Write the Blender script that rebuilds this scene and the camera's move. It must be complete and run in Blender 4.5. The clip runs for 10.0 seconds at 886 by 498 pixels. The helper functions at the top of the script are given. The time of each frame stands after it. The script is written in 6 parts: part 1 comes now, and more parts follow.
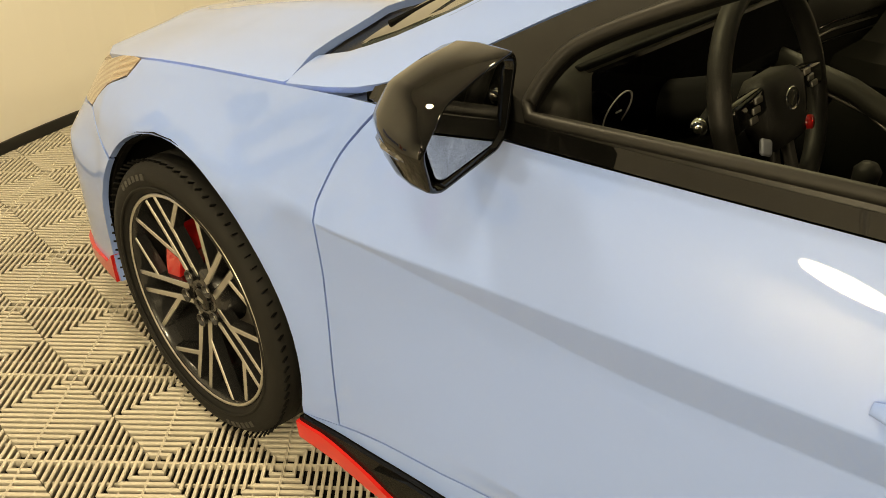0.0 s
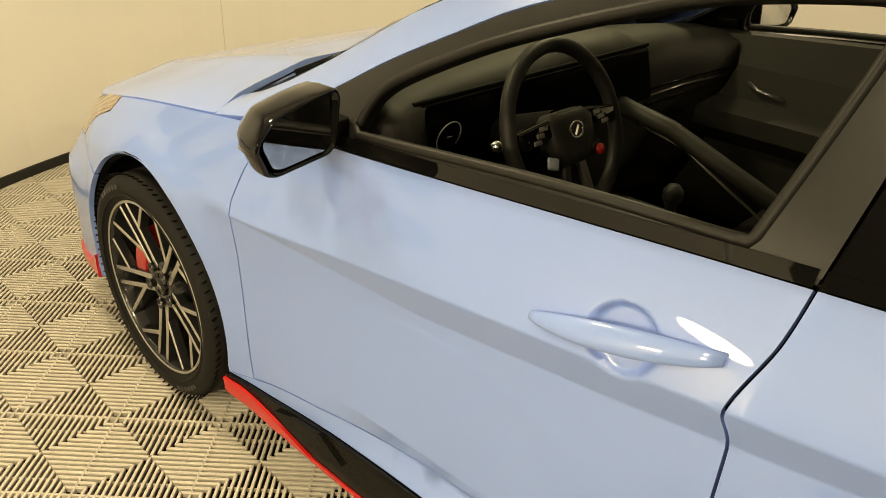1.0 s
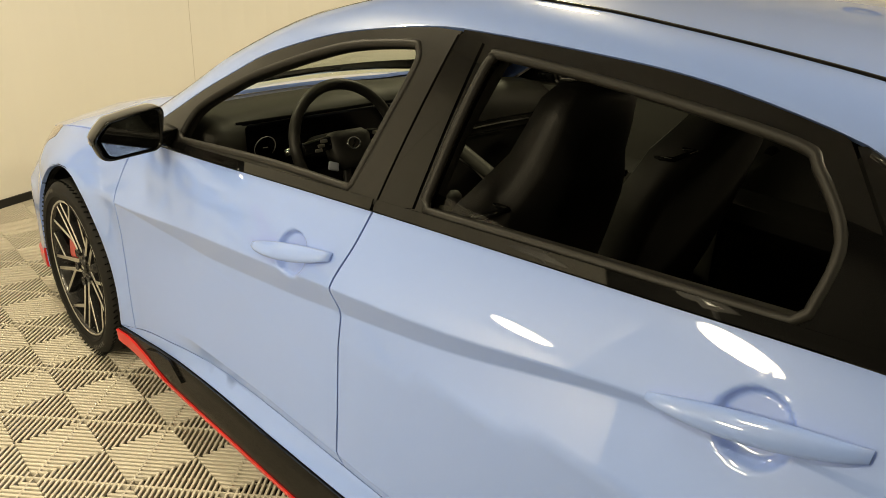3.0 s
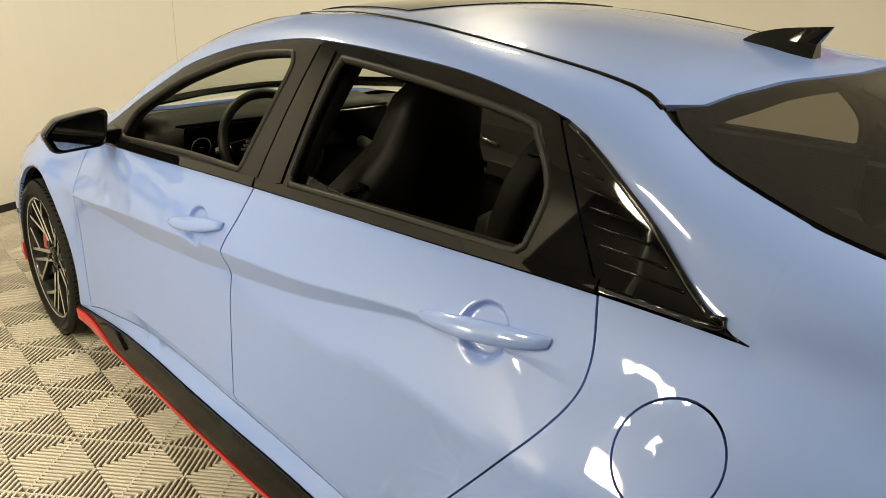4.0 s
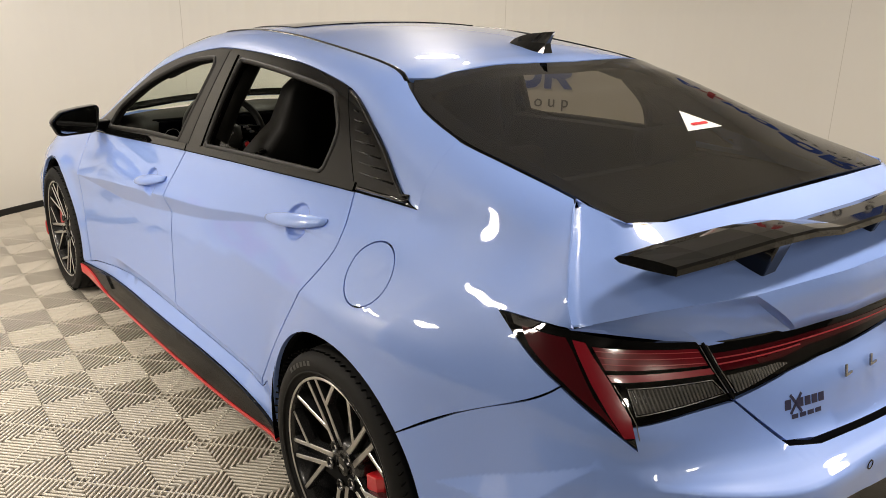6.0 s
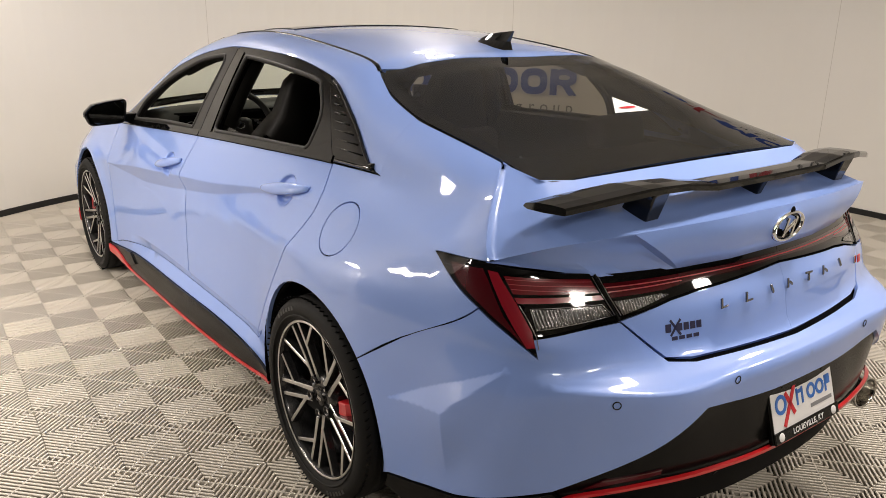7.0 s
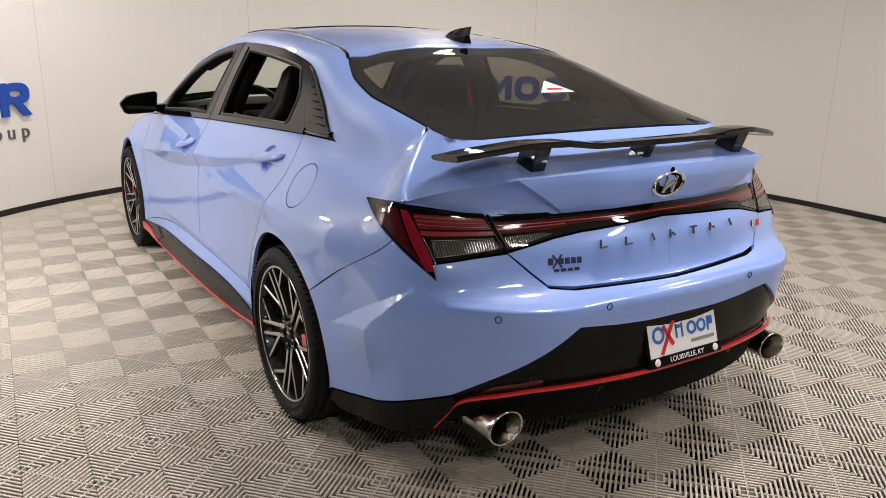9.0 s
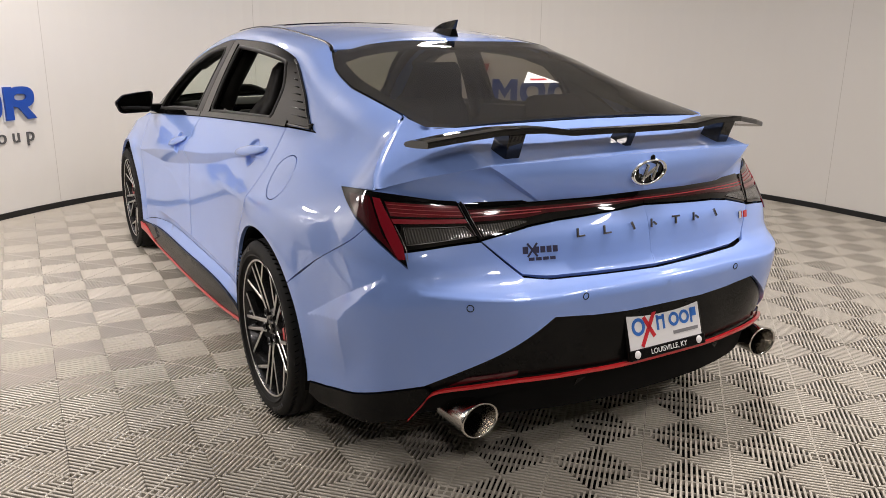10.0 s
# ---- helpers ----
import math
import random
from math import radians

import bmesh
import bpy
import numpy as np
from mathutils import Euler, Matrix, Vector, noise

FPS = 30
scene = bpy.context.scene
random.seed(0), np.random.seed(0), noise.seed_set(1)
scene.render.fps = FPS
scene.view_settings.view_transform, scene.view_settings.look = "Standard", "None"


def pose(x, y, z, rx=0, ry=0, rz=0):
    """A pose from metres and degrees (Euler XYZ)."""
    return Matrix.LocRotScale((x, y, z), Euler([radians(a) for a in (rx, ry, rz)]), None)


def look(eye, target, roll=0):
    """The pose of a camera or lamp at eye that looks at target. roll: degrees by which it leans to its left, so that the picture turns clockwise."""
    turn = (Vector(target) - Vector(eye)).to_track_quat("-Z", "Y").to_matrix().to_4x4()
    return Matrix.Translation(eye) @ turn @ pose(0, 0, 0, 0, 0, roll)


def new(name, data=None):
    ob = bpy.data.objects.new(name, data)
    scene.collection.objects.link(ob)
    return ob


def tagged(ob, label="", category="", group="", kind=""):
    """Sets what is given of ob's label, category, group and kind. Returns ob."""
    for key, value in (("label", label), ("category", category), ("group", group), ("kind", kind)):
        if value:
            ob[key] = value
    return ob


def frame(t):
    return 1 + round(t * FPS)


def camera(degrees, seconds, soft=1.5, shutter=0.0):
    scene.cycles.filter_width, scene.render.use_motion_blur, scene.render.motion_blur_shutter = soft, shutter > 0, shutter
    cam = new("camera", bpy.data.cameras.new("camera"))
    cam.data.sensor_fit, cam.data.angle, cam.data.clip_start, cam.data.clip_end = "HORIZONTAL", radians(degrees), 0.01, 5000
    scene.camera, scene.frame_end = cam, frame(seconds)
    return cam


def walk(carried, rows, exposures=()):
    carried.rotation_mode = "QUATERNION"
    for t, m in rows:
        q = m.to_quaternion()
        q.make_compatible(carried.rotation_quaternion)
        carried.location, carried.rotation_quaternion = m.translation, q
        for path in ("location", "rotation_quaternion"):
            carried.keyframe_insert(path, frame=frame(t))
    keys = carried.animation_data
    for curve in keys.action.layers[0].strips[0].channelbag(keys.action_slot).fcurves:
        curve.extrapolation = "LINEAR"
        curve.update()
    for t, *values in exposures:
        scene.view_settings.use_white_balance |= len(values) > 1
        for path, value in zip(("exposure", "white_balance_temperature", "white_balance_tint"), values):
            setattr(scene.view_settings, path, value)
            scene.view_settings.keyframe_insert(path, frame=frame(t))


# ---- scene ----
cam = camera(59.8, 10.0, soft=0.8)
PATH = [
    (0, (-1.563, 0.053, 1.321), (-0.279, 1.179, 0.279), 2.0),
    (0.5, (-1.609, -0.197, 1.377), (-0.314, 0.973, 0.401), 2.3),
    (1, (-1.676, -0.456, 1.432), (-0.381, 0.756, 0.508), 2.4),
    (1.5, (-1.672, -0.707, 1.461), (-0.37, 0.539, 0.593), 2.8),
    (2, (-1.641, -0.949, 1.481), (-0.34, 0.334, 0.669), 2.9),
    (2.2, (-1.66, -1.044, 1.484), (-0.36, 0.25, 0.688), 3.0),
    (3.3, (-1.704, -1.533, 1.523), (-0.427, -0.188, 0.774), 2.0),
    (3.5, (-1.693, -1.653, 1.511), (-0.415, -0.295, 0.788), 2.3),
    (4, (-1.686, -1.892, 1.525), (-0.418, -0.514, 0.825), 2.1),
    (4.5, (-1.777, -2.146, 1.528), (-0.522, -0.744, 0.852), 2.0),
    (5, (-1.819, -2.363, 1.539), (-0.581, -0.935, 0.885), 1.9),
    (5.5, (-1.78, -2.635, 1.522), (-0.56, -1.184, 0.884), 1.5),
    (5.7, (-1.774, -2.74, 1.53), (-0.56, -1.283, 0.896), 1.3),
    (6.8, (-1.882, -3.236, 1.489), (-0.718, -1.72, 0.897), 1.1),
    (7, (-1.874, -3.312, 1.491), (-0.723, -1.786, 0.899), 1.1),
    (7.5, (-1.792, -3.515, 1.474), (-0.672, -1.965, 0.889), 0.9),
    (8, (-1.762, -3.69, 1.47), (-0.678, -2.11, 0.898), 1.0),
    (8.5, (-1.805, -3.828, 1.444), (-0.751, -2.222, 0.888), 1.1),
    (9, (-1.812, -3.896, 1.41), (-0.783, -2.271, 0.864), 1.1),
    (9.5, (-1.751, -3.931, 1.369), (-0.741, -2.288, 0.838), 0.9),
    (10, (-1.695, -3.947, 1.344), (-0.701, -2.291, 0.822), 0.7),
]
EXPOSE = [(0.0, 0.22, 11300, 3), (2.0, 0.16, 10300, 3), (3.5, 0.19, 8900, 3), (5.0, 0.20, 7850, 8), (5.6, 0.19, 7200, 11), (7.0, 0.15, 6750, 16), (10.0, 0.07, 6350, 18)]
walk(cam, [(t, look(eye, target, roll)) for t, eye, target, roll in PATH], EXPOSE)

# ---- light: one booth with assumed ceiling lamps ----
world = bpy.data.worlds.new("world")
scene.world = world
world.use_nodes = True
world.node_tree.nodes["Background"].inputs[0].default_value = (0.9, 0.95, 1, 1)
world.node_tree.nodes["Background"].inputs[1].default_value = 0.05

# place and power of unseen round lamps; low pair added for door highlights
# ceiling places are assumed, set out to balance brightness and keep reflections off the roof
LAMPS = [((-2.55, -0.44, 1.54), 14), ((-2.55, 0.41, 1.44), 10), ((-2.5, -0.3, 2.75), 16), ((-2.3, -5.4, 2.75), 24), ((1.5, 1.3, 2.75), 24), ((2.3, -2.5, 2.75), 30), ((-1.0, 1.7, 2.75), 23), ((1.7, -4.2, 2.75), 16), ((-0.5, -4.8, 2.75), 15), ((0.25, -2.3, 2.75), 24)]
for p, power in LAMPS:
    d = bpy.data.lights.new("lamp_light", "AREA")
    d.shape, d.size, d.energy, d.color = "DISK", 0.30 if p[2] < 2 else 0.38, power, (1.0, 0.95, 0.86)
    new("lamp_light", d).matrix_world = look(p, (p[0] + (0.12 if p[2] < 2 else 0.001), p[1], p[2] - 1.4))

# ---- materials ----
def material(name, color, rough=0.5, metal=0.0, **kw):
    m = bpy.data.materials.new(name)
    m.use_nodes = True
    b = m.node_tree.nodes["Principled BSDF"]
    b.inputs["Base Color"].default_value = (*color, 1)
    b.inputs["Roughness"].default_value = rough
    b.inputs["Metallic"].default_value = metal
    for key, value in kw.items():
        b.inputs[key.replace("_", " ")].default_value = value
    return m


def add(m, kind, **values):
    n = m.node_tree.nodes.new(kind)
    for key, value in values.items():
        n.inputs[key].default_value = value
    return n


def wire(m, a, out, b, inp):
    m.node_tree.links.new(a.outputs[out], b.inputs[inp])


def vary(m, color_a, color_b, scale=8.0, detail=6.0, bump=0.0, bump_scale=200.0, rough=None):
    """Colour that drifts between two tones, a finer grain as relief, and a roughness range."""
    b = m.node_tree.nodes["Principled BSDF"]
    tc = add(m, "ShaderNodeTexCoord")
    nz = add(m, "ShaderNodeTexNoise", Scale=scale, Detail=detail, Roughness=0.6)
    wire(m, tc, "Object", nz, "Vector")
    mix = add(m, "ShaderNodeMix")
    mix.data_type = "RGBA"
    mix.inputs[6].default_value, mix.inputs[7].default_value = (*color_a, 1), (*color_b, 1)
    wire(m, nz, "Fac", mix, 0)
    m.node_tree.links.new(mix.outputs[2], b.inputs["Base Color"])
    if rough:
        mr = add(m, "ShaderNodeMapRange")
        mr.inputs["To Min"].default_value, mr.inputs["To Max"].default_value = rough
        wire(m, nz, "Fac", mr, "Value")
        wire(m, mr, "Result", b, "Roughness")
    if bump:
        fine = add(m, "ShaderNodeTexNoise", Scale=bump_scale, Detail=3.0)
        wire(m, tc, "Object", fine, "Vector")
        bp = add(m, "ShaderNodeBump", Strength=bump, Distance=0.002)
        wire(m, fine, "Fac", bp, "Height")
        wire(m, bp, "Normal", b, "Normal")
    return m


PAINT = material("blue_paint", (0.228, 0.365, 0.79), 0.42, 0.0, Coat_Weight=1.0, Coat_Roughness=0.02, Coat_IOR=1.5)
GLOSS_BLACK = material("gloss_black", (0.003, 0.003, 0.003), 0.03, 0.0, Specular_IOR_Level=0.45)
SATIN_BLACK = vary(material("satin_black", (0.006, 0.006, 0.006), 0.4, 0.0, Specular_IOR_Level=0.14), (0.003, 0.003, 0.003), (0.006, 0.006, 0.0057), 30, bump=0.03, bump_scale=900, rough=(0.18, 0.28))
FRAME_SATIN = vary(material("frame_satin", (0.009, 0.0086, 0.008), 0.35, 0.0, Specular_IOR_Level=0.34), (0.007, 0.0067, 0.0062), (0.012, 0.0116, 0.0107), 30, bump=0.04, bump_scale=900, rough=(0.28, 0.38))
MATTE_BLACK = material("matte_black", (0.004, 0.004, 0.004), 0.8, 0.0, Specular_IOR_Level=0.1)
RUBBER = vary(material("rubber", (0.02, 0.02, 0.02), 0.7, 0.0, Specular_IOR_Level=0.18), (0.008, 0.008, 0.008), (0.016, 0.0155, 0.0145), 20, bump=0.15, bump_scale=500, rough=(0.6, 0.75))
SEAL = material("seal_rubber", (0.011, 0.0105, 0.0097), 0.5, 0.0, Specular_IOR_Level=0.32)
RED_TRIM = material("red_trim", (0.60, 0.012, 0.016), 0.3, 0.0, Coat_Weight=0.6, Coat_Roughness=0.05)
ALLOY = material("machined_alloy", (0.62, 0.60, 0.57), 0.28, 0.9)
RIM_BLACK = material("rim_black", (0.02, 0.02, 0.021), 0.25, 0.3, Coat_Weight=0.5)
MARK = material("dark_chrome", (0.30, 0.30, 0.31), 0.16, 1.0)
TIP = vary(material("exhaust_steel", (0.5, 0.48, 0.45), 0.16, 1.0), (0.42, 0.40, 0.37), (0.58, 0.56, 0.52), 30, rough=(0.1, 0.24))
CHROME = material("chrome", (0.85, 0.85, 0.86), 0.08, 1.0)


def pane(name, tint, ior=1.5):
    """Thin glass: light passes tinted, and a clear reflection lies over it."""
    m = bpy.data.materials.new(name)
    m.use_nodes = True
    t = m.node_tree
    t.nodes.remove(t.nodes["Principled BSDF"])
    through_it, gloss, mix, edge = add(m, "ShaderNodeBsdfTransparent"), add(m, "ShaderNodeBsdfGlossy"), add(m, "ShaderNodeMixShader"), add(m, "ShaderNodeLayerWeight", Blend=0.5)
    # the same on both sides of the sheet: Schlick's curve
    fifth, lift = add(m, "ShaderNodeMath"), add(m, "ShaderNodeMath")
    fifth.operation, lift.operation = "POWER", "MULTIPLY_ADD"
    base = ((ior - 1) / (ior + 1)) ** 2
    fifth.inputs[1].default_value = 5
    lift.inputs[1].default_value, lift.inputs[2].default_value = 1 - base, base
    through_it.inputs["Color"].default_value = (*tint, 1)
    gloss.inputs["Roughness"].default_value = 0.015
    wire(m, edge, "Facing", fifth, 0)
    wire(m, fifth, "Value", lift, 0)
    wire(m, lift, "Value", mix, 0)
    t.links.new(through_it.outputs[0], mix.inputs[1])
    t.links.new(gloss.outputs[0], mix.inputs[2])
    t.links.new(mix.outputs[0], t.nodes["Material Output"].inputs["Surface"])
    return m


CLEAR_GLASS = pane("clear_glass", (0.80, 0.86, 0.78))
SIDE_GLASS = pane("side_glass", (0.30, 0.30, 0.27))
REAR_GLASS = pane("rear_glass", (0.26, 0.24, 0.20), 2.05)
WALL = vary(material("wall_paint", (0.8, 0.78, 0.72), 0.6), (0.77, 0.745, 0.69), (0.81, 0.79, 0.735), 1.3, 4, bump=0.04, bump_scale=60, rough=(0.55, 0.7))
BASE_BLACK = material("base_black", (0.01, 0.01, 0.01), 0.5)
TILE = vary(material("floor_tile_grey", (0.55, 0.512, 0.44), 0.7, 0.0, Specular_IOR_Level=0.2), (0.50, 0.462, 0.395), (0.61, 0.567, 0.49), 3.5, 7, bump=0.1, bump_scale=300, rough=(0.6, 0.8))
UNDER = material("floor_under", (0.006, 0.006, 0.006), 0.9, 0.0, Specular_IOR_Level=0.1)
# near-black that puts the dimness of the open hall into the colour
HALL_SHADE = vary(material("back_grey", (0.03, 0.03, 0.03), 0.8), (0.024, 0.024, 0.023), (0.04, 0.039, 0.037), 2)
CEILING = vary(material("ceiling_grey", (0.42, 0.41, 0.38), 0.8), (0.70, 0.685, 0.64), (0.78, 0.765, 0.715), 1.5)
RED_LENS = material("red_lens", (0.15, 0.004, 0.010), 0.18, 0.0, Coat_Weight=0.7, Coat_Roughness=0.08)
RED_BAND = material("red_light_band", (0.24, 0.006, 0.016), 0.25, 0.0, Coat_Weight=0.7, Coat_Roughness=0.08)
RED_DARK = material("red_lens_dark", (0.06, 0.003, 0.006), 0.08, 0.0, Coat_Weight=0.4, Coat_Roughness=0.02)
SOOT = material("soot", (0.015, 0.014, 0.013), 0.6, 0.3)
INK = material("dark_ink", (0.02, 0.02, 0.06), 0.5)
GREY_INK = material("grey_ink", (0.22, 0.22, 0.23), 0.5)
BLUE_INK = material("blue_ink", (0.03, 0.16, 0.55), 0.4)
RED_INK = material("red_ink", (0.60, 0.02, 0.03), 0.4)
PLATE_WHITE = material("plate_white", (0.78, 0.78, 0.78), 0.35)
MIRROR = material("mirror", (0.75, 0.76, 0.76), 0.01, 1.0)


def ribbed(name, color_a, color_b, scale, axis_x=True, rough=0.12):
    """A lens with fine ribs."""
    m = material(name, color_a, rough, 0.35, Coat_Weight=0.7, Coat_Roughness=0.08)
    tc, wv = add(m, "ShaderNodeTexCoord"), add(m, "ShaderNodeTexWave", Scale=scale)
    wv.bands_direction = "X" if axis_x else "Z"
    wire(m, tc, "Object", wv, "Vector")
    mix = add(m, "ShaderNodeMix")
    mix.data_type = "RGBA"
    mix.inputs[6].default_value, mix.inputs[7].default_value = (*color_a, 1), (*color_b, 1)
    wire(m, wv, "Fac", mix, 0)
    b = m.node_tree.nodes["Principled BSDF"]
    m.node_tree.links.new(mix.outputs[2], b.inputs["Base Color"])
    bp = add(m, "ShaderNodeBump", Strength=0.6, Distance=0.002)
    wire(m, wv, "Fac", bp, "Height")
    wire(m, bp, "Normal", b, "Normal")
    return m


LAMP_CLEAR = ribbed("lamp_clear", (0.035, 0.035, 0.033), (0.13, 0.127, 0.12), 45)
LAMP_AMBER = ribbed("lamp_amber", (0.30, 0.20, 0.12), (0.50, 0.40, 0.30), 30)
LEATHER = vary(material("black_leather", (0.02, 0.02, 0.02), 0.5, 0.0, Specular_IOR_Level=0.3), (0.013, 0.0125, 0.012), (0.024, 0.0232, 0.0215), 12, bump=0.25, bump_scale=420, rough=(0.42, 0.58))
SUEDE = vary(material("dark_suede", (0.02, 0.02, 0.02), 0.9, 0.0, Specular_IOR_Level=0.3), (0.014, 0.014, 0.014), (0.024, 0.023, 0.022), 30, bump=0.2, bump_scale=700, rough=(0.8, 0.95))
DASH = vary(material("dash_plastic", (0.03, 0.03, 0.027), 0.6, 0.0, Specular_IOR_Level=0.3), (0.016, 0.0155, 0.013), (0.027, 0.0262, 0.0225), 14, bump=0.2, bump_scale=600, rough=(0.5, 0.65))
SCREEN = material("screen_glass", (0.002, 0.002, 0.003), 0.1, 0.0, Specular_IOR_Level=0.12)
SIGN_BLUE = material("sign_blue", (0.012, 0.075, 0.42), 0.4)
SIGN_RED = material("sign_red", (0.50, 0.02, 0.03), 0.4)
SIGN_GREY = material("sign_grey", (0.10, 0.10, 0.10), 0.5)
SIGN_WHITE = material("sign_white", (0.8, 0.8, 0.8), 0.4)
CALIPER = material("caliper_red", (0.55, 0.012, 0.018), 0.3, 0.0, Coat_Weight=0.8)
DISC = material("brake_disc", (0.30, 0.29, 0.28), 0.4, 0.9)
TYRE_MARK = material("tyre_mark", (0.035, 0.034, 0.033), 0.55)
STITCH = material("pale_stitch", (0.30, 0.30, 0.30), 0.6)
ALLOY_DIM = material("dim_metal", (0.32, 0.31, 0.30), 0.3, 0.9)
PALE_PAD = material("pale_pad", (0.42, 0.46, 0.55), 0.4)
JOINT = material("wall_joint", (0.62, 0.59, 0.53), 0.7)
LAMP_GLOW = material("lamp_glow", (0.9, 0.9, 0.88), 0.5, 0.0)
LAMP_GLOW.node_tree.nodes["Principled BSDF"].inputs["Emission Color"].default_value = (1.0, 0.95, 0.86, 1)
LAMP_GLOW.node_tree.nodes["Principled BSDF"].inputs["Emission Strength"].default_value = 30.0
LINE_PALE = material("pale_light_line", (0.40, 0.05, 0.06), 0.2)

# ---- mesh helpers ----
def link(name, bm, mat, parent=None, label="", smooth=False):
    me = bpy.data.meshes.new(name)
    bm.normal_update()
    bm.to_mesh(me)
    bm.free()
    if smooth:
        for p in me.polygons:
            p.use_smooth = True
    me.materials.append(mat)
    ob = new(name, me)
    if parent is not None:
        ob.parent = parent
    if label:
        ob["label"] = label
    return ob


part = link


def thing(name, label, category, group="", kind="", at=(0, 0, 0)):
    ob = new(name)
    ob.location = at
    ob.empty_display_size = 0.1
    return tagged(ob, label, category, group, kind)


def mesh_of(verts, faces):
    bm = bmesh.new()
    vs = [bm.verts.new(v) for v in verts]
    for f in faces:
        try:
            bm.faces.new([vs[i] for i in f])
        except ValueError:
            pass
    return bm


def box(x0, x1, y0, y1, z0, z1, bevel=0.0, segs=2):
    bm = bmesh.new()
    bmesh.ops.create_cube(bm, size=1.0)
    bmesh.ops.scale(bm, vec=(x1 - x0, y1 - y0, z1 - z0), verts=bm.verts)
    bmesh.ops.translate(bm, vec=((x0 + x1) / 2, (y0 + y1) / 2, (z0 + z1) / 2), verts=bm.verts)
    if bevel:
        bmesh.ops.bevel(bm, geom=bm.edges[:], offset=bevel, segments=segs, affect="EDGES", profile=0.5)
    return bm


def moved(bm, m):
    bmesh.ops.transform(bm, matrix=m, verts=bm.verts)
    return bm


def lathe(profile, steps=48, axis="X"):
    """A solid of revolution about the X axis from (x, r) pairs."""
    bm = bmesh.new()
    rings = []
    for x, r in profile:
        rings.append([bm.verts.new((x, r * math.cos(2 * math.pi * k / steps), r * math.sin(2 * math.pi * k / steps))) for k in range(steps)])
    for a, b in zip(rings, rings[1:]):
        for k in range(steps):
            bm.faces.new((a[k], a[(k + 1) % steps], b[(k + 1) % steps], b[k]))
    return bm


def lathe_z(profile, steps=40):
    """A solid of revolution about the Z axis from (z, r) pairs."""
    bm = lathe(profile, steps)
    return moved(bm, pose(0, 0, 0, 0, -90, 0))


def tube(points, radius, steps=10, closed=False):
    """A round tube along a line of points."""
    pts = [Vector(p) for p in points]
    n = len(pts)
    bm = bmesh.new()
    rings = []
    for i, p in enumerate(pts):
        a = pts[(i - 1) % n] if closed or i else pts[0]
        b = pts[(i + 1) % n] if closed or i < n - 1 else pts[-1]
        d = (b - a).normalized()
        side = d.cross(Vector((0.13, 0.31, 0.94))).normalized()
        up = side.cross(d)
        r = radius(i / (n - 1)) if callable(radius) else radius
        rings.append([bm.verts.new(p + r * (math.cos(2 * math.pi * k / steps) * side + math.sin(2 * math.pi * k / steps) * up)) for k in range(steps)])
    pairs = list(zip(rings, rings[1:])) + ([(rings[-1], rings[0])] if closed else [])
    for a, b in pairs:
        for k in range(steps):
            bm.faces.new((a[k], a[(k + 1) % steps], b[(k + 1) % steps], b[k]))
    if not closed:
        bm.faces.new(rings[0][::-1])
        bm.faces.new(rings[-1])
    return bm


# ---- the booth: a round white wall, open floor behind ----
CX, CY, RAD, HIGH = 0.70, -0.20, 3.66, 3.0


def plan_line(offset, steps=72, back=-7.0):
    """The wall's line in plan: half a circle ahead and one straight side that runs back; the other side is open to a dark hall."""
    r = RAD + offset
    pts = [(CX - r * math.cos(math.pi * k / steps), CY + r * math.sin(math.pi * k / steps)) for k in range(3, steps + 1)]
    return pts + [(CX + r, back)]


def strip(name, off_in, off_out, z0, z1, mat, label="", kind="structure"):
    a, b = plan_line(off_in), plan_line(off_out)
    n = len(a)
    verts = [(*p, z) for z in (z0, z1) for line in (a, b) for p in line]
    i_lo, o_lo, i_hi, o_hi = 0, n, 2 * n, 3 * n
    faces = []
    for k in range(n - 1):
        faces += [(i_lo + k, i_lo + k + 1, i_hi + k + 1, i_hi + k), (o_lo + k + 1, o_lo + k, o_hi + k, o_hi + k + 1), (i_hi + k, i_hi + k + 1, o_hi + k + 1, o_hi + k), (i_lo + k + 1, i_lo + k, o_lo + k, o_lo + k + 1)]
    ob = link(name, mesh_of(verts, faces), mat, smooth=False)
    return tagged(ob, label, "wall" if "wall" in name else "trim", kind=kind)


strip("wall_round", 0.0, 0.15, 0.0, HIGH, WALL, "smooth cream painted curved booth wall")
strip("baseboard", -0.012, -0.001, 0.0, 0.045, BASE_BLACK, "thin black rubber strip along wall foot")
# unseen dark sheets in place of the unlit hall, for black reflections
tagged(link("wall_back", box(CX - RAD - 0.15, CX + RAD + 0.15, -7.15, -7.0, 0, HIGH), HALL_SHADE), "unseen dark backing in place of unlit hall behind", "wall", kind="structure")
tagged(link("wall_side", box(CX - RAD - 0.15, CX - RAD + 0.01, -7.0, CY + 0.49, 0, HIGH), HALL_SHADE), "unseen dark backing in place of dark side opening", "wall", kind="structure")
tagged(link("ceiling", box(CX - RAD - 0.15, CX + RAD + 0.15, -7.15, CY + RAD + 0.15, HIGH, HIGH + 0.1), CEILING), "plain pale grey ceiling", "ceiling", kind="structure")
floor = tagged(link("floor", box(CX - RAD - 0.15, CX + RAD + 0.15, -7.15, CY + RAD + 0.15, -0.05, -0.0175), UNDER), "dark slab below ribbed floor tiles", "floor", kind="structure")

from mathutils.geometry import delaunay_2d_cdt

